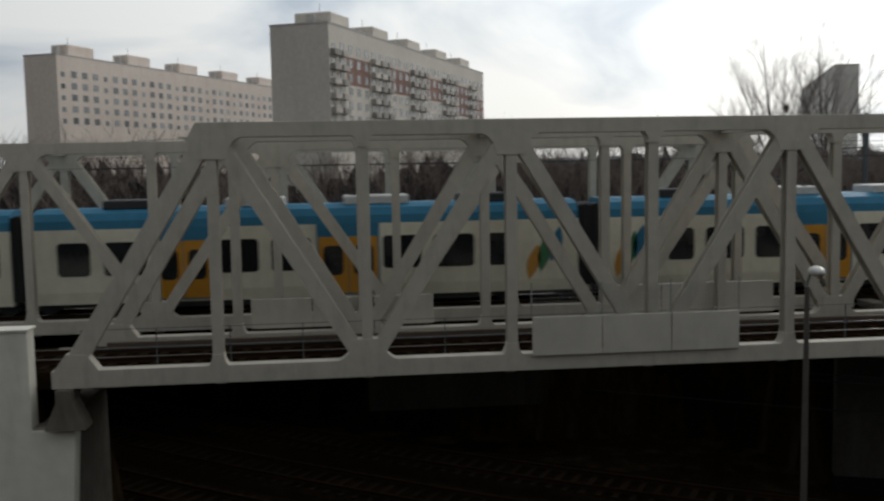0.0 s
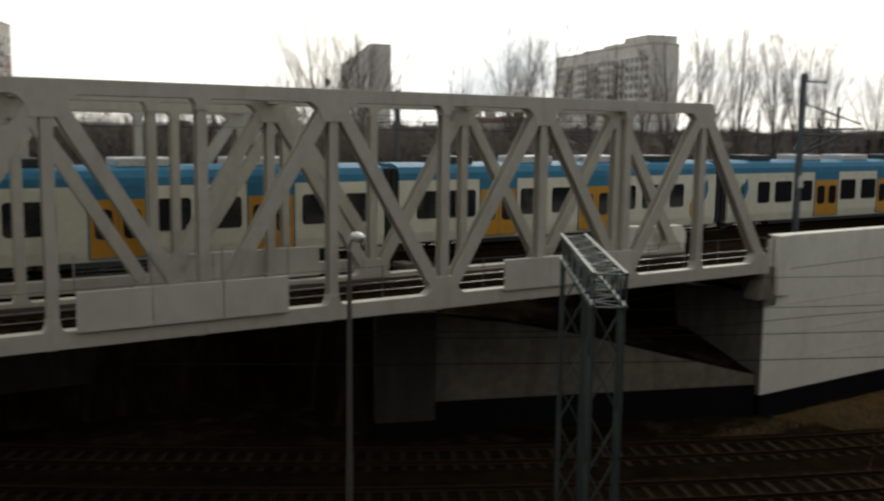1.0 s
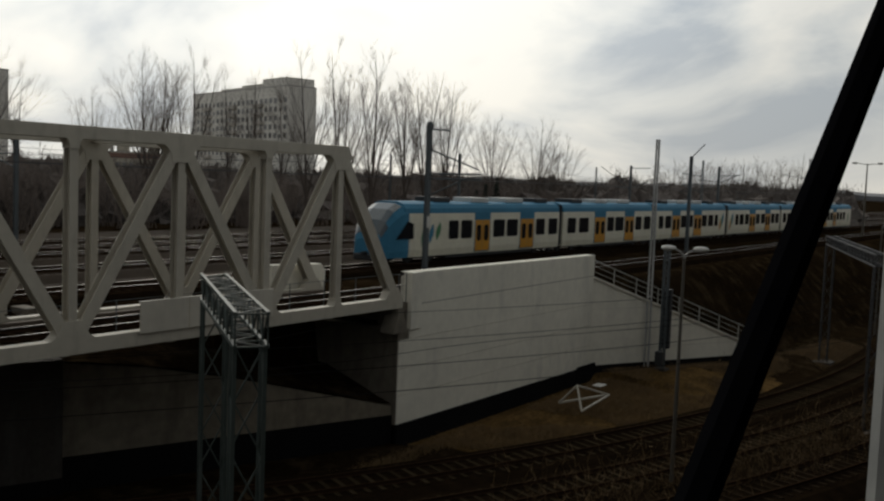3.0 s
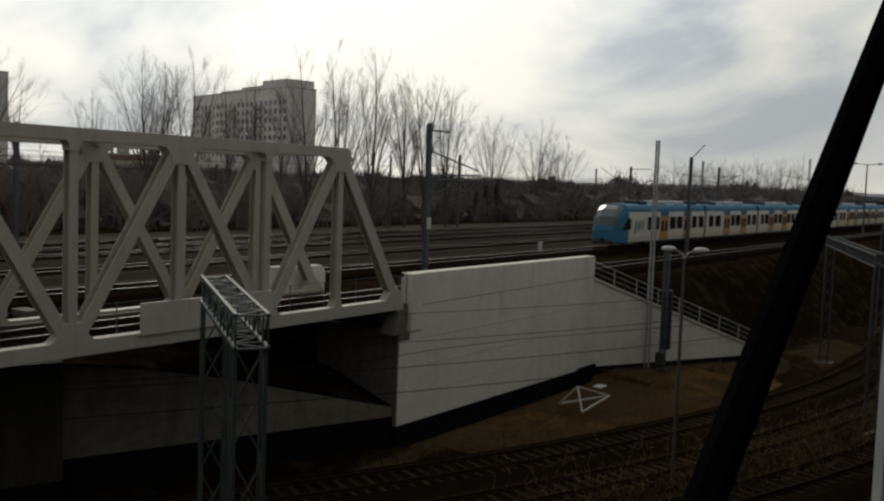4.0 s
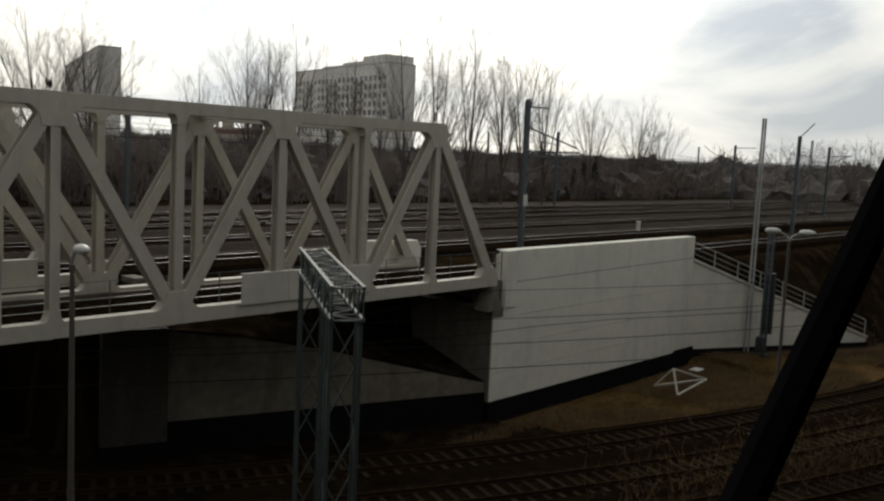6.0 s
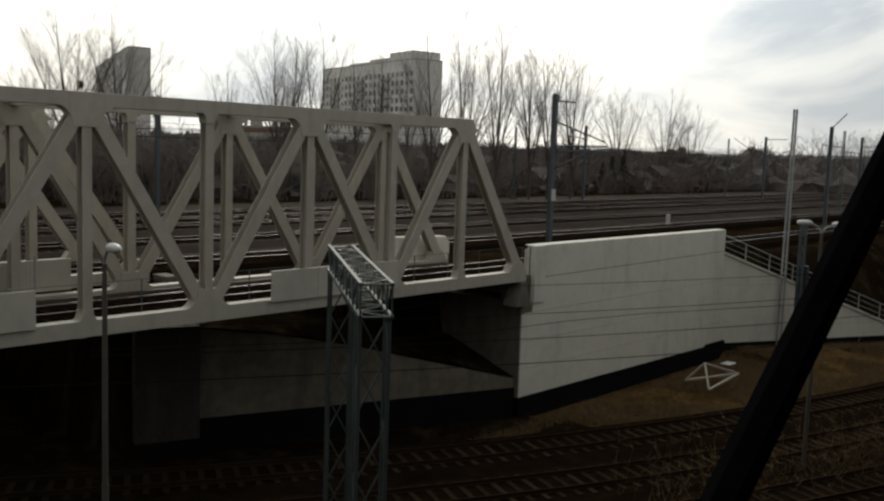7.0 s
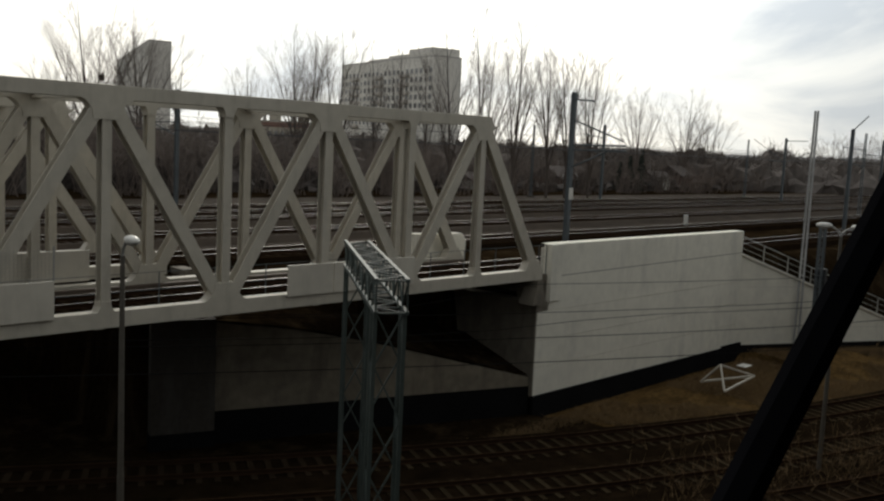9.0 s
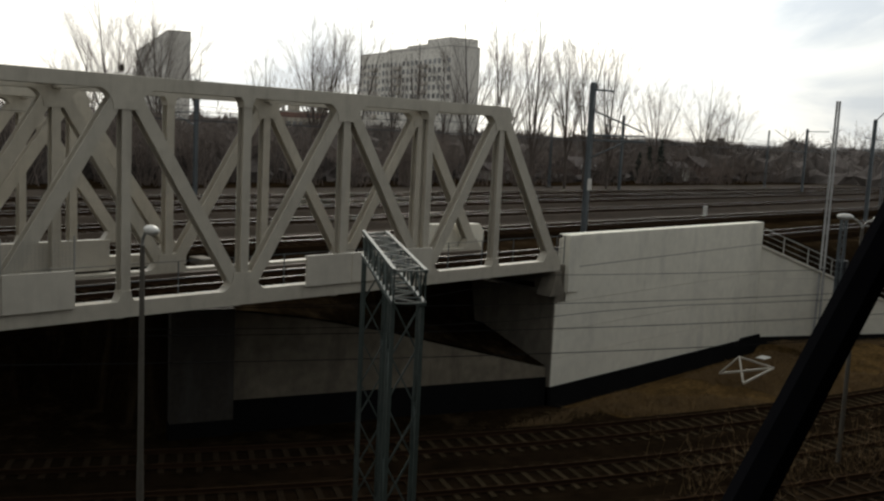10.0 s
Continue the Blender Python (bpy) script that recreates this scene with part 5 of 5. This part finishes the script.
def scrub():
    """Thickets of bushes: stems fan out of each root and carry finer twigs; low dark leaf litter and brambles fill their feet."""
    rnd = random.Random(5)
    verts, faces, tv, tf = [], [], [], []

    def lump(cx, cy, rx, ry, h):
        base = len(verts)
        nu, nv = 9, 4
        for j in range(nv + 1):
            ph = j / nv * math.pi / 2
            for i in range(nu):
                th = 2 * math.pi * i / nu
                k = 1 + 0.9 * noise.noise((cx * 0.3 + math.cos(th) * 2.3, cy * 0.3 + math.sin(th) * 2.3, j * 1.3))
                verts.append((cx + rx * k * math.cos(th) * math.cos(ph), cy + ry * k * math.sin(th) * math.cos(ph), Z_UP - 0.2 + h * k * math.sin(ph)))
        for j in range(nv):
            for i in range(nu):
                faces.append((base + j * nu + i, base + j * nu + (i + 1) % nu, base + (j + 1) * nu + (i + 1) % nu, base + (j + 1) * nu + i))

    def stick(px_, py_, pz, qx, qy, qz, r):
        base = len(tv)
        tv.extend(((px_ + r, py_, pz), (px_ - 0.5 * r, py_ + 0.87 * r, pz), (px_ - 0.5 * r, py_ - 0.87 * r, pz), (qx, qy, qz)))
        tf.extend(((base, base + 1, base + 3), (base + 1, base + 2, base + 3), (base + 2, base, base + 3)))

    for k in range(1000):
        x = rnd.uniform(-90, 330)
        y = rnd.uniform(78, 112) + max(0, x - 150) * 0.06
        left = min(1.0, max(0.0, (85 - x) / 40))
        hmax = 6.0 + 3.4 * min(1.0, max(0.0, (95 - x) / 65)) - 0.6 * min(1.0, max(0.0, (x - 140) / 60)) + 2.0 * noise.noise((x * 0.06, y * 0.06, 2.0)) + (y - 79) * 0.04
        h = max(1.2, hmax * rnd.uniform(0.4 + 0.25 * left, 1.0))
        if y > 86:
            lump(x, y, rnd.uniform(1.4, 3.0), rnd.uniform(1.0, 2.2), h * (0.34 + 0.16 * left))
        wide = h * rnd.uniform(0.16, 0.34)
        for _ in range(11):
            bx, by = x + rnd.gauss(0, 0.5), y + rnd.gauss(0, 0.5)
            tx, ty, tz = bx + rnd.gauss(0, wide), by + rnd.gauss(0, wide), h * rnd.uniform(0.65, 1.05)
            stick(bx, by, Z_UP, tx, ty, Z_UP + tz, 0.06)
            for _ in range(9):
                u = rnd.uniform(0.25, 0.95)
                sx, sy, sz = bx + (tx - bx) * u, by + (ty - by) * u, Z_UP + tz * u
                stick(sx, sy, sz, sx + rnd.gauss(0, 0.12 * h), sy + rnd.gauss(0, 0.12 * h), sz + h * rnd.uniform(0.08, 0.24), 0.03)
    near = (verts[:], faces[:], tv[:], tf[:])
    for data in (verts, faces, tv, tf):
        data.clear()
    # woods and copses far behind the yard, uneven along the horizon
    for k in range(900):
        az = -20 - 58 * (k + rnd.random()) / 900
        dist = rnd.uniform(200, 420)
        p = polar(az, dist)
        h = 6.05 + dist * (0.010 + 0.010 * noise.noise((az * 0.45, 3.0, 0)) + 0.006 * noise.noise((az * 2.1, 8.0, 0))) * rnd.uniform(0.5, 1.15)
        lump(p.x, p.y, rnd.uniform(3, 6), rnd.uniform(3, 6), h * 0.62)
        for _ in range(9):
            bx, by = p.x + rnd.gauss(0, 2.0), p.y + rnd.gauss(0, 2.0)
            tx, ty, tz = bx + rnd.gauss(0, 1.1), by + rnd.gauss(0, 1.1), h * rnd.uniform(0.7, 1.05)
            stick(bx, by, Z_UP, tx, ty, Z_UP + tz, 0.13)
            for _ in range(6):
                u = rnd.uniform(0.35, 0.95)
                sx, sy, sz = bx + (tx - bx) * u, by + (ty - by) * u, Z_UP + tz * u
                stick(sx, sy, sz, sx + rnd.gauss(0, 0.9), sy + rnd.gauss(0, 0.9), sz + h * rnd.uniform(0.08, 0.22), 0.06)
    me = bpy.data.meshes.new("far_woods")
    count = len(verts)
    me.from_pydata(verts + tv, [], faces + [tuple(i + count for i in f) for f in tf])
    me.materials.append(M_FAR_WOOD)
    tagged(new("far_woods", me), "distant bare woods along the horizon, paled and greyed for haze", "woods", kind="stuff")
    verts, faces, tv, tf = near
    me = bpy.data.meshes.new("scrub")
    me.from_pydata(verts, [], faces)
    me.materials.append(M_SCRUB)
    tagged(new("scrub", me), "dark brambles and leaf litter behind the railway yard", "bushes", kind="stuff")
    me = bpy.data.meshes.new("brushwood")
    me.from_pydata(tv, [], tf)
    me.materials.append(M_SCRUB_TWIG)
    tagged(new("brushwood", me), "leafless brown bushes and brushwood in the scrub", "bushes", kind="stuff")


scrub()


# ---- conifers, sheds and far houses ----
def conifer(x, y, h, seed):
    rnd = random.Random(seed)
    t = thing("conifer", "small dark green conifer in the scrub", "tree", "conifers", (x, y, Z_UP - 0.1))
    bm = bmesh.new()
    tube(bm, (0, 0, 0), (0, 0, h), 0.14, 0.02, 6)
    part("trunk", bm, M_BARK, t)
    bm = bmesh.new()
    for k in range(150):
        u = rnd.random() ** 0.8
        z = h * (0.08 + 0.9 * u)
        r = (1 - u) * h * 0.24 + 0.1
        a = rnd.uniform(0, 6.283)
        e = Vector((math.cos(a) * r, math.sin(a) * r, z - r * 0.35))
        tube(bm, (0, 0, z), e, 0.10, 0.015, 4, False)
        for _ in range(2):
            m = Vector((0, 0, z)).lerp(e, rnd.uniform(0.4, 0.9))
            tube(bm, m, m + Vector((rnd.uniform(-0.4, 0.4), rnd.uniform(-0.4, 0.4), -0.15)), 0.07, 0.01, 3, False)
    part("crown", bm, M_CONIFER, t)


M_CONIFER = mat("dark_needles", (0.018, 0.026, 0.018), 0.9, fine=8)
for k, (x, y, h) in enumerate(((131, 82, 7.2), (134, 86, 6.0), (128, 84, 5.0), (68, 84, 5.5), (180, 88, 6.0))):
    conifer(x, y, h, k)

M_BRICK_RED = mat("red_brick_house", (0.14, 0.085, 0.07), 0.9, fine=4, per_object=0.3)
M_PALE_HOUSE = mat("pale_house_render", (0.34, 0.32, 0.29), 0.9, fine=3, per_object=0.3)
M_TILE = mat("brown_roof", (0.055, 0.042, 0.038), 0.85, fine=4, per_object=0.4)
M_SNOW = mat("snow_on_roof", (0.42, 0.43, 0.45), 0.7, fine=3)


def house(x, y, w, d, h, wall, roof, rz, label, base=Z_UP):
    t = thing("house", label, "house", "far houses", (x, y, base - 0.2), rz)
    boxes("wall", wall, t, (-w / 2, w / 2, -d / 2, d / 2, 0, h))
    bm = bmesh.new()
    v = [bm.verts.new(p) for p in ((-w / 2 - 0.3, -d / 2 - 0.4, h), (w / 2 + 0.3, -d / 2 - 0.4, h), (w / 2 + 0.3, d / 2 + 0.4, h), (-w / 2 - 0.3, d / 2 + 0.4, h), (-w / 2 - 0.3, 0, h + d * 0.38), (w / 2 + 0.3, 0, h + d * 0.38))]
    for f in ((0, 1, 5, 4), (2, 3, 4, 5), (1, 2, 5), (3, 0, 4), (3, 2, 1, 0)):
        bm.faces.new([v[i] for i in f])
    part("roof", bm, roof, t)
    for k in range(int(w / 3.2) if w > 9 else 0):
        o = new("window", WIN)
        o.parent = t
        o.matrix_basis = pose(-w / 2 + (k + 0.5) * w / max(1, int(w / 3.2)), -d / 2 - 0.012, 0.9)
    return t


house(124, 92, 11, 5, 1.9, M_BRICK_RED, M_TILE, 6, "low red-brown brick shed among the bushes")
house(146, 88.5, 5, 3, 2.4, M_PALE_HOUSE, M_TILE, -4, "small pale shed with a dark roof")
house(157, 91, 7, 5, 2.6, M_BRICK_RED, M_TILE, 12, "low red-brown brick shed among the bushes")
house(100, 90, 5, 3, 1.5, M_PALE_HOUSE, M_TILE, 3, "small pale shed with a dark roof")
rnd = random.Random(11)
for k in range(34):
    az = -59.5 - 17 * (k + rnd.random()) / 34
    p = polar(az, rnd.uniform(430, 800))
    house(p.x, p.y, rnd.uniform(9, 16), rnd.uniform(7, 10), rnd.uniform(2.2, 3.3), rnd.choice((M_BRICK_RED, M_PALE_HOUSE)), rnd.choice((M_TILE, M_SNOW, M_SNOW)), rnd.uniform(-60, 20), "distant small house with a pitched roof")

# Blue-grey base puts distance haze into the ridge's own colour.
M_RIDGE = mat("haze_tinted_ridge", (0.19, 0.195, 0.205), 1.0, fine=0.2, coarse=0.02, dark=0.7, light=1.2, bump=0.0)


def ridge():
    bm = bmesh.new()
    last = None
    for k in range(161):
        az = 40 - k * 0.85
        dist = 1700
        p = polar(az, dist)
        h = 14 + 9 * noise.noise((k * 0.05, 1.3, 0)) + 3.5 * noise.noise((k * 0.45, 7.1, 0)) + 4.0 * noise.noise((k * 1.7, 3.3, 0))
        q = polar(az, dist + 250)
        cur = [bm.verts.new((p.x, p.y, -30)), bm.verts.new((p.x, p.y, h * 0.8)), bm.verts.new((q.x, q.y, h + 4)), bm.verts.new((q.x, q.y, -30))]
        if last:
            for i in range(3):
                bm.faces.new((last[i], cur[i], cur[i + 1], last[i + 1]))
        last = cur
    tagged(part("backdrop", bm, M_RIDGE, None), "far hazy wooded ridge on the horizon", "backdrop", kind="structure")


ridge()


# ---- withered weeds on the near bank ----
M_STALK = mat("dry_stalks", (0.15, 0.095, 0.042), 0.9, fine=10)


def weeds():
    rnd = random.Random(21)
    tv, tf = [], []

    def stick(p, q, r):
        base = len(tv)
        a = (q - p).normalized()
        s = a.orthogonal().normalized() * r
        c = a.cross(s)
        for o in (s, -0.5 * s + 0.87 * c, -0.5 * s - 0.87 * c):
            tv.append(tuple(p + o))
        tv.append(tuple(q))
        for i in range(3):
            tf.append((base + i, base + (i + 1) % 3, base + 3))

    n = 0
    while n < 15000:
        x, y = rnd.uniform(20, 84), rnd.uniform(5, 27)
        ya = track_a_y(x)
        if x < 56 and y > 25.3 or abs(y - ya) < 2.2 or abs(y - ya + 4.2) < 2.2 or x < 54.6 and y > 26.2 or x >= 54.6 and y > wing_y(x) - 0.3 or x < 34 and y > low_wall_y(x) - 0.4:
            continue
        if noise.noise((x * 0.22, y * 0.22, 4)) < (-0.15 if y > ya else 0.12):
            continue
        z = ground_height(x, y)
        for _ in range(4):
            p = Vector((x + rnd.gauss(0, 0.16), y + rnd.gauss(0, 0.16), z - 0.05))
            q = p + Vector((rnd.gauss(0, 0.2), rnd.gauss(0, 0.2), rnd.uniform(0.10, 0.38)))
            stick(p, q, 0.010)
        n += 1
    for _ in range(420):
        x = rnd.uniform(28, 62)
        y = track_a_y(x) - rnd.uniform(6.0, 8.8) if rnd.random() < 0.9 or x < 47 else track_a_y(x) + rnd.uniform(2.5, 3.6)
        z = ground_height(x, y)
        p = Vector((x, y, z - 0.05))
        for _ in range(rnd.randint(3, 6)):
            q = p + Vector((rnd.gauss(0, 0.22), rnd.gauss(0, 0.22), rnd.uniform(0.25, 0.65)))
            stick(p, q, 0.013)
            e = q + Vector((rnd.gauss(0, 0.25), rnd.gauss(0, 0.25), rnd.uniform(0.1, 0.5)))
            stick(q, e, 0.010)
            p = q
    me = bpy.data.meshes.new("withered_grass")
    me.from_pydata(tv, [], tf)
    me.materials.append(M_STALK)
    tagged(new("withered_grass", me), "withered straw-coloured grass tufts on the bank", "grass", kind="stuff")


weeds()


# ---- unseen carriages on an embankment, added to block the rear sky; the view is from a window of one ----
M_SHELL = mat("carriage_lining", (0.16, 0.16, 0.165), 0.7, fine=6)


def carriage(mid, window):
    """One unseen carriage of a standing train, added to block sky light; the middle one has the window through which
    the view is taken.
    """
    c = thing("sky_block_carriage", "unseen dark grey railway carriage on the embankment, added to block sky light", "railway carriage", "carriages of the standing train", (mid, 0, 0))
    y0, y1, z0, z1 = -2.75, 0.16, 3.4, 7.5
    if window:
        boxes("side_wall", M_SHELL, c, (-14, 14, 0.06, y1, z0, 4.75), (-14, 14, 0.06, y1, 6.35, z1), (-14, -1.6, 0.06, y1, 4.75, 6.35), (1.9, 14, 0.06, y1, 4.75, 6.35))
    else:
        boxes("side_wall", M_SHELL, c, (-14, 14, 0.06, y1, z0, z1))
    boxes("side_wall", M_SHELL, c, (-14, 14, y0, y0 + 0.1, z0, z1))
    boxes("carriage_floor", M_SHELL, c, (-14, 14, y0 + 0.1, 0.06, z0, z0 + 0.12))
    boxes("carriage_roof", M_SHELL, c, (-14, 14, y0, y1, z1, z1 + 0.15), (-14, 14, y0 + 0.5, y1 - 0.5, z1 + 0.15, z1 + 0.35))
    for x in (-14, 13.9):
        boxes("end_wall", M_SHELL, c, (x, x + 0.1, y0 + 0.1, 0.06, z0 + 0.12, z1))
    for x in (-9, 9):
        b = boxes("bogie", M_DARK, c, (x - 1.5, x + 1.5, y0 + 0.4, y1 - 0.4, 2.75, 3.4))
        for wx in (x - 1.2, x + 1.2):
            bm = bmesh.new()
            tube(bm, (wx, y0 + 0.55, 2.92), (wx, y1 - 0.55, 2.92), 0.42, n=16)
            part("wheelset", bm, M_DARK, b)


for mid in (-57.2, -28.6, 0.0, 28.6, 57.2):
    carriage(mid, mid == 0.0)


def motions():
    walk(train, [(t, pose(x, 38.0, 0)) for t, x in ((0, -55.9), (0.5, -39.3), (1.0, -22.7), (1.5, -5.9), (2.5, 27.8), (4.0, 78.3), (4.5, 96.7), (5.0, 115.5), (5.5, 137.2), (7.5, 226.0), (10, 336.0))])


motions()
